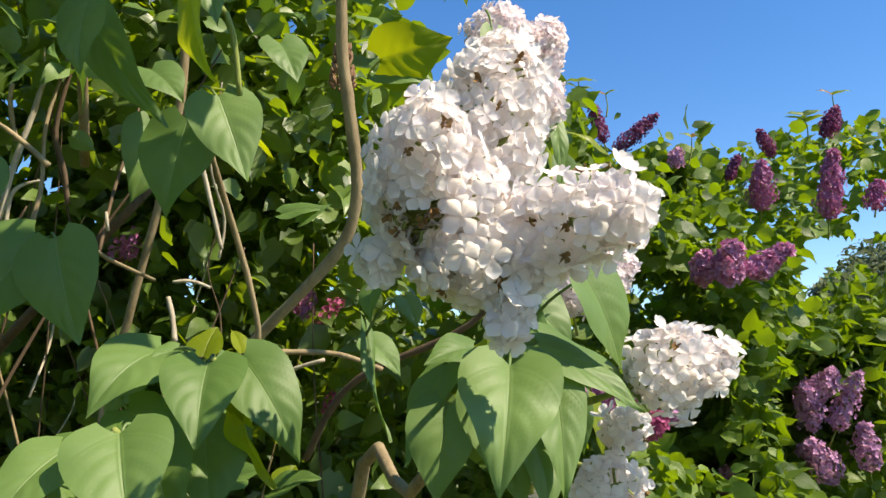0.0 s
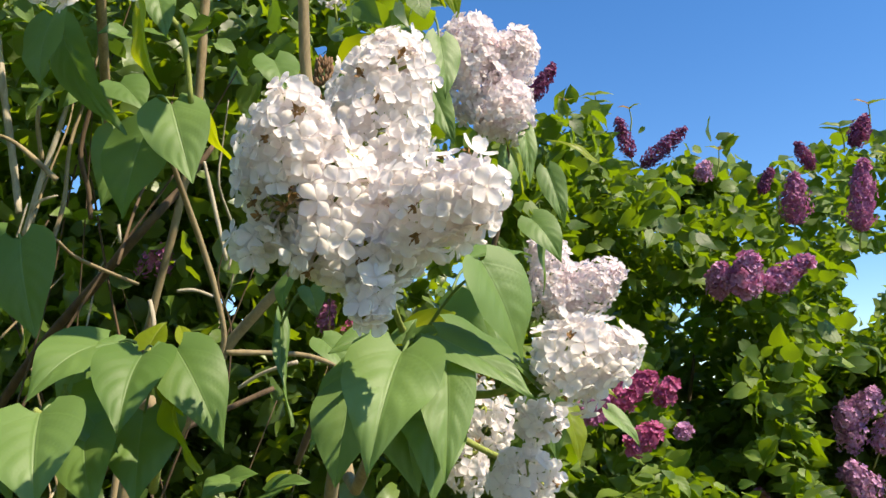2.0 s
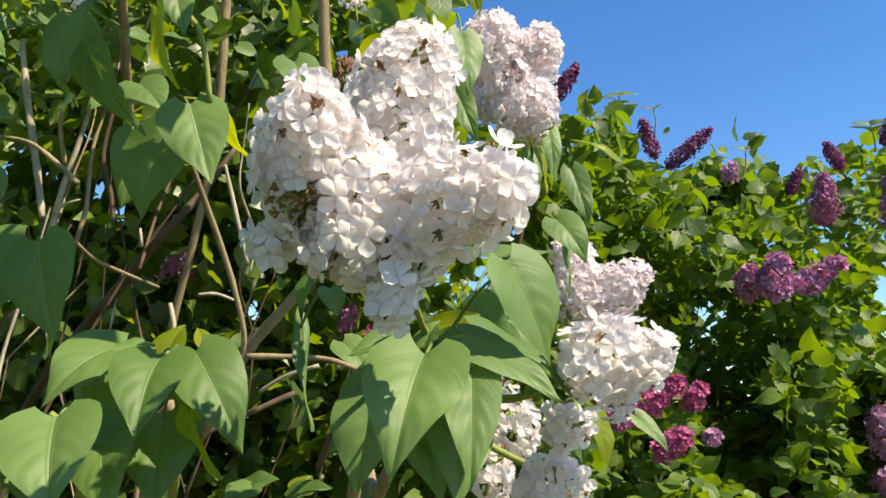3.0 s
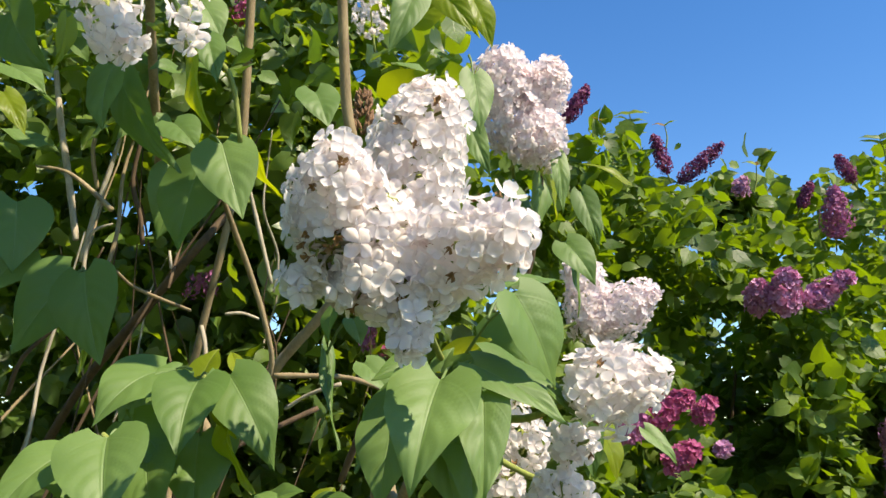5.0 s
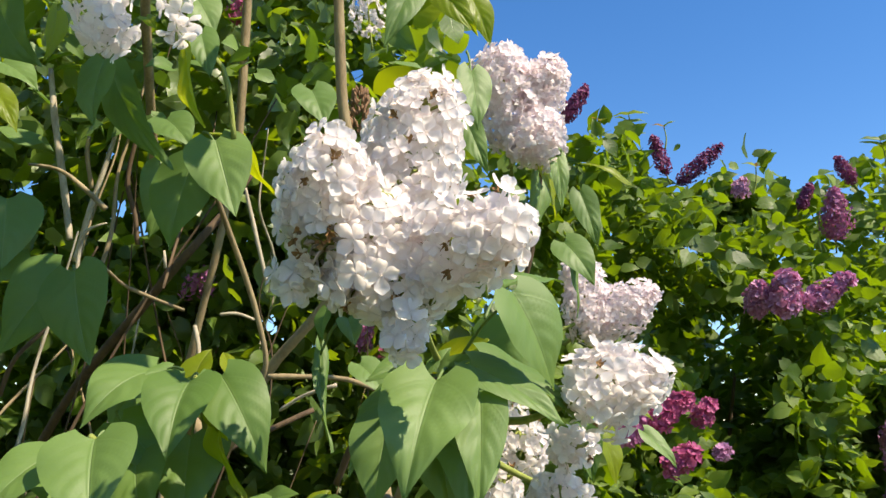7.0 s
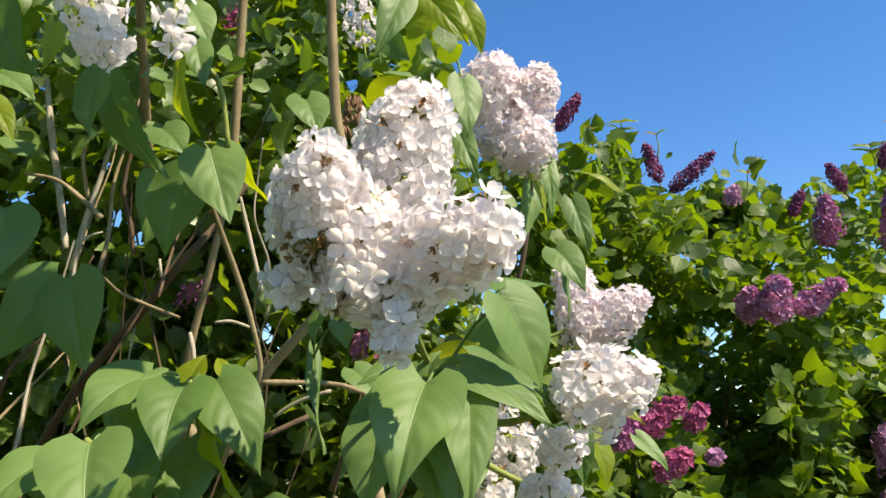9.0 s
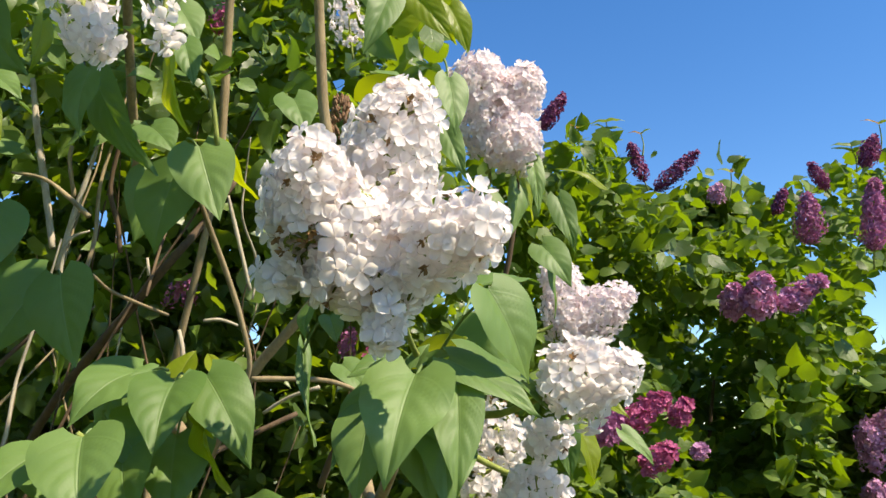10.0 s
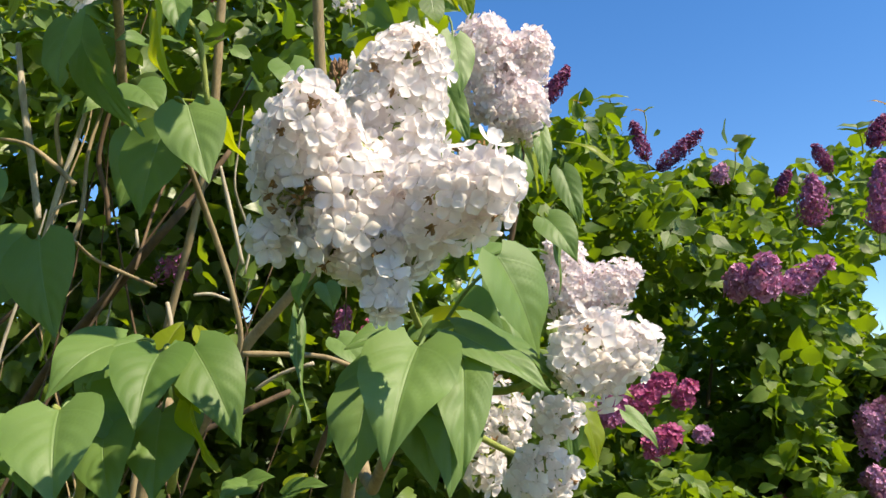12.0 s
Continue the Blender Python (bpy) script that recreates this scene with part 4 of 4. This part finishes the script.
# gaps in the leaves, cut along the camera's lines of sight to show sky
SKY_GAPS = []
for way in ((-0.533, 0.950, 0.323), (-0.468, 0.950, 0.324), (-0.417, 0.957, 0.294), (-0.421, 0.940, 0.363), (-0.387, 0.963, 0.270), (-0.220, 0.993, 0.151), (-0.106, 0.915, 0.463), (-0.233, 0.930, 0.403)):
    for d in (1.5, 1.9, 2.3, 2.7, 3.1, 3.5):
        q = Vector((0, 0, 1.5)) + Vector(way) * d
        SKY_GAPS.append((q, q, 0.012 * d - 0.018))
made = 0
while made < 40:
    a = Vector((rng.uniform(-1.5, 0.0), rng.uniform(1.15, 2.0), rng.uniform(0.2, 1.3)))
    t = a + Vector((rng.gauss(0.05, 0.3), rng.gauss(-0.05, 0.2), rng.uniform(0.5, 1.2)))
    if t.x > -0.08 or t.y < 1.05 or t.z > 2.5:
        continue
    made += 1
    bends = [a.lerp(t, s) + Vector((rng.gauss(0, 0.008), rng.gauss(0, 0.008), rng.gauss(0, 0.006))) for s in (0.2, 0.4, 0.6, 0.8)]
    r = rng.uniform(0.0016, 0.0036)
    branch(W, [a, *bends, t], [r, r, r * 0.9, r * 0.8, r * 0.6, r * 0.4], rng.choice((BARK, BARK_SHADED, BARK_SHADED, BARK_SHADED)), "twig", sides=6, seed=made)
made = 0
while made < 18:
    a = Vector((rng.uniform(-0.9, -0.2), rng.uniform(1.0, 1.6), rng.uniform(1.3, 1.75)))
    t = a + Vector((rng.gauss(0.0, 0.12), rng.gauss(0, 0.12), rng.uniform(0.15, 0.45)))
    if t.y < 0.98 or t.x > -0.15:
        continue
    made += 1
    bends = [a.lerp(t, s) + Vector((rng.gauss(0, 0.008), rng.gauss(0, 0.008), 0)) for s in (0.25, 0.5, 0.75)]
    r = rng.uniform(0.0015, 0.0036)
    branch(W, [a, *bends, t], [r, r, r * 0.9, r * 0.7, r * 0.4], rng.choice((BARK, BARK_PALE, BARK_SHADED, BARK_SHADED)), "twig", sides=6, seed=made)
places = []
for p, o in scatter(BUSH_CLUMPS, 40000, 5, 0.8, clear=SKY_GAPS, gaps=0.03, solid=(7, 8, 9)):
    if p.y < 1.02 or p.x > 0.10 + 0.2 * (2.05 - p.z):
        continue
    if p.y < 1.75 and 1.3 < p.z < 1.98 and -1.0 < p.x < -0.12 and rng.random() < 0.6:
        continue
    if p.z < 1.56 and p.y < 1.7 and -0.75 < p.x < 0.05 and rng.random() < 0.8:
        continue
    y, z = leaf_way(rng, o)
    places.append((p, y, z))
for p, o in scatter([((-0.75, 2.05, 2.45), (0.95, 0.25, 0.65)), ((-0.3, 1.75, 2.45), (0.42, 0.2, 0.45))], 11000, 44, 0.3, clear=SKY_GAPS):
    if p.x < 0.10 + 0.2 * (2.05 - p.z):
        y, z = leaf_way(rng, o)
        places.append((p, y, z))
places.sort(key=lambda q: q[0].y)
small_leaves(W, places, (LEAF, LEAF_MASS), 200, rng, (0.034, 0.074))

# unseen bough added above to cast shade; gaps let sun reach chosen places
SUNLIT = [((-0.165, 0.575, 1.70), 0.09), ((-0.185, 0.545, 1.77), 0.07), ((-0.20, 0.39, 1.74), 0.035), ((-0.16, 0.41, 1.76), 0.03), ((-0.05, 0.38, 1.62), 0.09), ((0.0, 0.38, 1.66), 0.08),
          ((-0.093, 0.65, 1.85), 0.06), ((-0.185, 1.05, 1.98), 0.08), ((-0.03, 0.445, 1.77), 0.04), ((-0.17, 0.53, 1.52), 0.05), ((-0.20, 0.47, 1.48), 0.05), ((-0.31, 1.12, 2.1), 0.12), ((-0.48, 0.80, 1.9), 0.06), ((0.0, 0.88, 2.03), 0.08)]


def keeps_sun(p):
    """Whether a leaf at p would leave the sunlit places free."""
    for q, r in SUNLIT:
        d = p - Vector(q)
        if d.dot(SUN_WAY) > 0 and (d - SUN_WAY * d.dot(SUN_WAY)).length < r:
            return False
    return True


branch(W, [(-0.5, 1.3, 1.9), (-0.42, 0.95, 2.2), (-0.3, 0.7, 2.3), (-0.12, 0.42, 2.3), (0.1, 0.3, 2.24)], [0.008, 0.007, 0.006, 0.004, 0.002], BARK)
rng = random.Random(31)
places = []
while len(places) < 420:
    p = Vector((rng.uniform(-1.1, 0.150), rng.uniform(0.10, 1.1), 0))
    if p.y > 0.42 and (p.x > 0.03 or rng.random() < (0.8 if p.y < 1.05 else 0.95)):
        continue
    up = rng.uniform(-0.06, 0.16)
    p.z = 2.2 + up + 0.3 * max(0, p.y - 0.6)
    p.x += SUN_WAY.x / SUN_WAY.z * up
    p.y += SUN_WAY.y / SUN_WAY.z * up
    if not keeps_sun(p):
        continue
    y, z = leaf_way(rng, Vector((0, 0, 0)), 0.15)
    places.append((p - y * 0.03, y, Vector((z.x * 0.6 + 0.2, z.y * 0.6 - 0.2, 1))))
# unseen foliage added left of the view to hold back sky light
for p, o in scatter([((-0.95, 0.45, 1.7), (0.3, 0.5, 0.75)), ((-0.95, 0.55, 0.9), (0.35, 0.45, 0.85))], 7000, 12, 1.0):
    y, z = leaf_way(rng, o)
    places.append((p, y, z))
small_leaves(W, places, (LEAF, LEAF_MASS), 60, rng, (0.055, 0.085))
# stem for the unseen foliage on the left
branch(W, [(-0.75, 1.1, 0.0), (-0.9, 0.8, 0.7), (-0.95, 0.55, 1.5), (-0.9, 0.45, 2.2)], [0.014, 0.011, 0.008, 0.004], BARK)

# ---- the purple lilac bush ----
purple_bush = thing("lilac_bush", (0.85, 2.1, 0.0), "tall dense lilac bush with purple and pink flower spikes", "bush")
V = purple_bush
for i, (x, y, hz) in enumerate(((0.55, 2.05, 1.5), (0.75, 2.1, 1.7), (1.0, 2.15, 1.7), (0.9, 2.1, 1.6))):
    branch(V, [(0.8 + 0.25 * (x - 0.8), 2.1, 0.0), (0.8 + 0.6 * (x - 0.8), 2.12, hz * 0.45), (x, y, hz * 0.8), (x + 0.05, y, hz)], [0.02, 0.014, 0.008, 0.003], BARK_SHADED, seed=i)


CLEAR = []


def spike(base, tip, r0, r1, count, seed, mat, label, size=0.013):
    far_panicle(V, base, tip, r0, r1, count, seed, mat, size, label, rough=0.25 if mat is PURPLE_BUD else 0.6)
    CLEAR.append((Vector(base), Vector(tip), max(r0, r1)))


BUDS = "slim dark purple spike of closed lilac buds"
OPEN = "purple lilac spike in bloom"
spike((0.565, 1.737, 2.098), (0.657, 1.687, 2.176), 0.0228, 0.0147, 168, 31, PURPLE_BUD, BUDS, 0.011)
spike((0.528, 1.703, 2.110), (0.496, 1.682, 2.194), 0.0186, 0.0119, 120, 32, PURPLE_BUD, BUDS, 0.011)
spike((1.048, 1.851, 2.138), (1.005, 1.835, 2.202), 0.0215, 0.0129, 120, 34, PURPLE_BUD, BUDS, 0.011)
spike((0.831, 1.704, 2.023), (0.855, 1.690, 2.079), 0.0157, 0.0092, 86, 35, PURPLE_BUD, BUDS, 0.011)
spike((0.884, 1.662, 1.942), (0.869, 1.616, 2.044), 0.0325, 0.0213, 176, 36, PURPLE, OPEN)
spike((0.530, 1.287, 1.711), (0.532, 1.255, 1.756), 0.0207, 0.0141, 52, 37, LILAC, "full purple lilac spike in bloom", 0.019)
spike((0.563, 1.257, 1.707), (0.565, 1.221, 1.769), 0.0334, 0.0204, 84, 55, LILAC, "full purple lilac spike in bloom", 0.019)
spike((0.609, 1.264, 1.721), (0.672, 1.233, 1.763), 0.0223, 0.0102, 70, 38, LILAC, "purple lilac spike pointing sideways", 0.018)
spike((0.870, 1.400, 1.858), (0.874, 1.371, 1.989), 0.0267, 0.0182, 176, 39, PURPLE, OPEN)
spike((0.850, 1.353, 2.012), (0.869, 1.340, 2.064), 0.0221, 0.0110, 110, 40, PURPLE_BUD, BUDS, 0.011)
spike((0.947, 1.367, 1.869), (0.953, 1.356, 1.923), 0.0265, 0.0155, 73, 41, PURPLE, OPEN)
spike((0.953, 1.699, 1.488), (1.016, 1.644, 1.568), 0.0348, 0.0219, 80, 42, MAUVE, "pale mauve lilac spike in bloom", 0.017)
spike((0.986, 1.705, 1.437), (0.947, 1.659, 1.538), 0.0322, 0.0219, 80, 43, MAUVE, "pale mauve lilac spike in bloom", 0.017)
spike((1.037, 1.698, 1.436), (1.066, 1.638, 1.561), 0.0284, 0.0168, 70, 44, MAUVE, "pale mauve lilac spike in bloom", 0.017)
spike((1.038, 1.720, 1.323), (0.955, 1.683, 1.414), 0.0361, 0.0193, 84, 45, MAUVE, "pale mauve lilac spike in bloom", 0.017)
spike((1.114, 1.705, 1.347), (1.080, 1.659, 1.449), 0.0322, 0.0193, 76, 46, MAUVE, "pale mauve lilac spike in bloom", 0.017)
spike((0.783, 1.710, 1.295), (0.757, 1.702, 1.357), 0.0275, 0.0163, 66, 47, MAUVE, "pale mauve lilac spike in bloom", 0.017)
spike((1.044, 1.760, 1.358), (0.975, 1.755, 1.394), 0.0325, 0.0188, 76, 48, MAUVE, "pale mauve lilac spike in bloom", 0.017)
spike((0.656, 1.620, 2.028), (0.671, 1.611, 2.064), 0.0175, 0.0150, 41, 54, MAUVE, "small mauve lilac spike")
for i, (b, t) in enumerate((((-0.501, 1.477, 1.778), (-0.455, 1.463, 1.832)), ((-0.177, 1.662, 1.699), (-0.155, 1.648, 1.757)), ((-0.136, 1.661, 1.676), (-0.084, 1.644, 1.727)), ((-0.117, 1.694, 1.496), (-0.082, 1.680, 1.542)), ((-0.529, 1.689, 1.815), (-0.511, 1.677, 1.861)), ((-0.375, 1.258, 2.240), (-0.355, 1.246, 2.290)), ((-0.154, 1.502, 1.676), (-0.142, 1.491, 1.719)), ((-0.060, 1.662, 1.617), (-0.048, 1.655, 1.645)))):
    far_panicle(W, b, t, 0.020, 0.012, 26, 60 + i, PINK if i in (2, 3, 5, 7) else PURPLE, 0.013, "dull pink lilac spike deep in the bush")

PURPLE_CLUMPS = [((0.78, 1.84, 1.16), (0.40, 0.34, 0.96)), ((1.32, 2.04, 1.2), (0.46, 0.40, 1.09)),
                 ((0.66, 1.66, 1.0), (0.28, 0.30, 0.96)), ((1.05, 2.12, 0.95), (0.5, 0.34, 1.0)), ((0.9, 2.4, 0.98), (0.9, 0.2, 0.98)),
                 ((0.974, 1.810, 1.474), (0.26, 0.15, 0.22))]
# sky gaps, then dark hollows, placed to fit the camera's view
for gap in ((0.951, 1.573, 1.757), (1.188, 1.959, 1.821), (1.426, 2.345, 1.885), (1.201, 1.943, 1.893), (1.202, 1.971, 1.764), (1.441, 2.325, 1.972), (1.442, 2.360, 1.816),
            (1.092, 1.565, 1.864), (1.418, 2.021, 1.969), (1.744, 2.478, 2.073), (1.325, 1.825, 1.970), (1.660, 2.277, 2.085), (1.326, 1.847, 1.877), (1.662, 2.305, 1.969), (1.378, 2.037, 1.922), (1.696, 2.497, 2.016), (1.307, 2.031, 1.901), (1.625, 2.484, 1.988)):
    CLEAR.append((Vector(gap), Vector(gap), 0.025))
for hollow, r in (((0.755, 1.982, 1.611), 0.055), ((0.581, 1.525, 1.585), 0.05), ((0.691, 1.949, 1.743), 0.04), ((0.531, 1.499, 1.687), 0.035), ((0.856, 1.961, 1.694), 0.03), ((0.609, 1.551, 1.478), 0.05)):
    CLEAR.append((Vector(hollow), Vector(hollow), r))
rng = random.Random(23)
places = []
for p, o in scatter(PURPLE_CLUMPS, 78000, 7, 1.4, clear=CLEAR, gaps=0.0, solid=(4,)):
    y, z = leaf_way(rng, o, 0.2)
    places.append((p, y, z))
for p, o in scatter([((0.577, 1.779, 2.055), (0.15, 0.12, 0.055)), ((0.748, 1.789, 2.015), (0.13, 0.1, 0.05)), ((0.419, 1.711, 2.078), (0.1, 0.1, 0.06))], 1500, 20, 0.2, clear=CLEAR):
    y, z = leaf_way(rng, o, 0.2)
    places.append((p, y, z))
for p, o in scatter([((0.8734, 1.7405, 1.4634), (0.15, 0.10, 0.15)), ((1.0968, 1.7810, 1.5492), (0.14, 0.10, 0.16)), ((0.8661, 1.7015, 1.3721), (0.17, 0.10, 0.12))], 4200, 22, 0.3, clear=CLEAR):
    y, z = leaf_way(rng, o, 0.2)
    places.append((p, y, z))
for p, o in scatter([((0.75, 2.55, 1.05), (1.1, 0.15, 0.75))], 9000, 19, 0.2, keep=0.8):
    y, z = leaf_way(rng, o, 0.2)
    places.append((p, y, z))
places.sort(key=lambda q: q[0].y + 0.25 * abs(q[0].z - 1.75))
small_leaves(V, places, (LEAF_FAR, LEAF_FAR_MASS), 280, rng, (0.026, 0.062))

# ---- the pink lilac bush between the two ----
pink_bush = thing("lilac_bush", (0.38, 1.5, 0.0), "smaller green lilac bush with deep pink flower spikes", "bush")
for i, (x, y, hz) in enumerate(((0.36, 1.55, 1.3), (0.45, 1.6, 1.4), (0.5, 1.65, 1.4))):
    branch(pink_bush, [(0.38, 1.5, 0.0), (0.38 + 0.4 * (x - 0.38), 1.5, 0.7), (x, y, hz * 0.8), (x + 0.03, y, hz)], [0.016, 0.012, 0.007, 0.003], BARK_SHADED, seed=i)
CLEAR_PINK = []
for i, (base, tip, r0, r1, n, mat, label) in enumerate((
        ((0.261, 1.005, 1.521), (0.318, 0.996, 1.557), 0.0180, 0.0115, 66, PINK, "deep pink lilac spike in bloom"),
        ((0.227, 0.989, 1.500), (0.248, 0.980, 1.537), 0.0198, 0.0127, 60, PURPLE, "purple lilac spike in bloom"),
        ((0.277, 0.988, 1.466), (0.312, 0.971, 1.490), 0.0154, 0.0105, 50, PINK, "deep pink lilac spike in bloom"),
        ((0.342, 1.055, 1.525), (0.363, 1.048, 1.553), 0.0129, 0.0083, 34, PINK, "small pink lilac spike"),
        ((0.395, 1.138, 1.482), (0.410, 1.135, 1.493), 0.0113, 0.0097, 30, MAUVE, "small mauve lilac spike"),
        ((0.207, 1.208, 2.027), (0.247, 1.194, 2.083), 0.0144, 0.0086, 110, PURPLE_BUD, BUDS))):
    far_panicle(pink_bush, base, tip, r0, r1, n, 80 + i, mat, 0.010 if mat is PURPLE_BUD else 0.014, label, rough=0.25 if mat is PURPLE_BUD else 0.6)
    CLEAR_PINK.append((Vector(base), Vector(tip), r0))
rng = random.Random(29)
places = []
for p, o in scatter([((0.140, 1.287, 1.919), (0.085, 0.1, 0.075)), ((0.215, 1.378, 1.966), (0.08, 0.08, 0.10)), ((0.149, 1.261, 1.815), (0.12, 0.1, 0.09))], 900, 18, 0.5):
    y, z = leaf_way(rng, o, 0.3)
    places.append((p, y, z))
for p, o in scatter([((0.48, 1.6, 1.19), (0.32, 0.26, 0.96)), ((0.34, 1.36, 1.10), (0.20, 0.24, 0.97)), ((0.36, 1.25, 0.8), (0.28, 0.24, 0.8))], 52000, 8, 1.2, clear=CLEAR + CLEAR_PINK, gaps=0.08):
    y, z = leaf_way(rng, o, 0.2)
    places.append((p, y, z))
places.sort(key=lambda q: q[0].y + 0.25 * abs(q[0].z - 1.75))
small_leaves(pink_bush, places, (LEAF_FAR, LEAF_FAR_MASS), 200, rng, (0.020, 0.050))

# ---- the hedge at the back ----
hedge = thing("hedge", (-0.5, 2.6, 0.0), "dense shaded green hedge behind the lilac bushes", "hedge")
for i in range(5):
    x = -1.6 + 0.5 * i
    branch(hedge, [(x, 2.6, 0.0), (x + 0.05, 2.6, 0.8), (x - 0.03, 2.6, 1.6)], [0.02, 0.014, 0.006], BARK_SHADED, "stem", seed=i)
rng = random.Random(37)
places = []
for p, o in scatter([((-1.0, 2.45, 1.3), (1.1, 0.3, 1.35)), ((-0.2, 2.5, 0.98), (1.3, 0.3, 1.02)), ((-1.1, 2.85, 1.4), (1.3, 0.25, 1.5))], 46000, 9, 0.8, keep=0.6, clear=SKY_GAPS):
    y, z = leaf_way(rng, o)
    places.append((p, y, z))
for p, o in scatter([((-0.3, 2.3, 0.9), (1.3, 0.15, 0.85)), ((0.45, 2.35, 1.0), (0.6, 0.15, 0.75))], 18000, 21, 0.1, keep=1.0, clear=SKY_GAPS):
    y, z = leaf_way(rng, o)
    places.append((p, y, z))
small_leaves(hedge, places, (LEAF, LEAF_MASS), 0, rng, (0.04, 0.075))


# unseen hedge added behind the viewer to cut the low sky light
unseen_hedge = thing("hedge", (0.0, -2.9, 0.0), "low dense green hedge added out of view to block sky light", "hedge")
for i in range(7):
    x = -3.0 + i
    branch(unseen_hedge, [(x, -2.9, 0.0), (x + 0.05, -2.9, 0.5), (x - 0.03, -2.9, 1.15)], [0.025, 0.018, 0.006], BARK_SHADED, "stem", seed=i)
rng = random.Random(41)
places = []
for p, o in scatter([((0.0, -2.9, 0.65), (3.6, 0.35, 0.7)), ((-2.9, -1.2, 0.65), (0.35, 1.9, 0.7))], 12000, 15, 0.3, keep=0.8):
    y, z = leaf_way(rng, o)
    places.append((p, y, z))
small_leaves(unseen_hedge, places, (LEAF, LEAF_MASS), 0, rng, (0.07, 0.13))


def sprig(foot, top, seed, mats, lens=0.045, bush=purple_bush):
    """A thin shoot that stands out of the bush, with pairs of leaves."""
    r = random.Random(seed)
    foot, top = Vector(foot), Vector(top)
    branch(bush, [foot, (foot + top) / 2 + Vector((0.004, 0, 0)), top], [0.0019, 0.0015, 0.001], STALK, "shoot", sides=6)
    for i, m in enumerate(mats):
        p = foot.lerp(top, 1 - 0.22 * (i // 2))
        s = 1 if i % 2 else -1
        y = Vector((s * r.uniform(0.8, 1.0), r.uniform(-0.5, 0.3), r.uniform(-0.1, 0.35))).normalized()
        leaf(bush, p, p + y * lens * r.uniform(0.8, 1.1), lens * 0.5, (r.uniform(-0.2, 0.2), -0.6, 0.7), mat=m, fold=0.4)


sprig((0.678, 1.592, 2.019), (0.684, 1.576, 2.082), 1, (LEAF_BACKLIT, LEAF_RED), 0.034)
sprig((0.369, 1.408, 2.052), (0.366, 1.391, 2.121), 2, (LEAF_BACKLIT, LEAF_BACKLIT, LEAF_FAR, LEAF_FAR), 0.04, pink_bush)
sprig((0.496, 1.595, 2.129), (0.493, 1.583, 2.177), 3, (LEAF_RED, LEAF_BACKLIT), 0.03)
sprig((0.289, 1.311, 2.030), (0.289, 1.301, 2.068), 4, (LEAF_RED, LEAF_BACKLIT), 0.025, pink_bush)
sprig((1.021, 1.565, 2.119), (1.020, 1.552, 2.185), 5, (LEAF_RED, LEAF_BACKLIT), 0.036)
sprig((0.997, 1.624, 2.098), (0.986, 1.614, 2.157), 6, (LEAF_FAR, LEAF_FAR, LEAF_BACKLIT, LEAF_BACKLIT), 0.05)
sprig((0.958, 1.448, 1.975), (0.981, 1.434, 2.026), 7, (LEAF_BACKLIT, LEAF_FAR, LEAF_BACKLIT, LEAF_FAR), 0.055)

# ---- far trees ----
def far_tree(x, y, height, seed):
    r = random.Random(seed)
    t = thing("tree", (x, y, 0), "distant grey-green leafy tree beyond the meadow", "tree", group="distant trees")
    branch(t, [(x, y, 0), (x, y, height * 0.3), (x + 0.1, y, height * 0.75)], [0.2, 0.16, 0.05], BARK_SHADED, "trunk")
    vs, us, fs, k = [], [], [], 0
    a, f, u = leaf_arrays(2, 2, 0.7, 0.3, 0.1, 0.0, 0.1, seed)
    for i in range(2600):
        while True:
            p = Vector((r.uniform(-1, 1), r.uniform(-1, 1), r.uniform(-1, 1)))
            if p.length < 1 and noise.noise(p * 2.3 + Vector((seed, 0, 0))) > -0.15:
                break
        q = Vector((p.x * height * 0.33, p.y * height * 0.33, height * (0.62 + 0.38 * p.z)))
        m, _ = frame_of(q, q + Vector((r.gauss(0, 1), r.gauss(0, 1), r.gauss(-0.3, 0.6))).normalized(), (r.gauss(0, 0.6), r.gauss(0, 0.6), 1))
        mm = np.array(m @ Matrix.Scale(r.uniform(0.25, 0.5), 4))
        vs.append(a @ mm[:3, :3].T + mm[:3, 3])
        us.append(u)
        fs += [tuple(j + k for j in g) for g in f]
        k += len(a)
    hang("crown", link_mesh("crown", np.vstack(vs), fs, LEAF_HAZED, np.vstack(us)), t, Matrix.Translation((x, y, 0)))


for i, (x, y, h) in enumerate(((15, 30, 4.6), (18, 27, 5.0), (20.5, 28.5, 6.4), (23, 30, 7.6), (26, 33, 9.0))):
    far_tree(x, y, h, i)
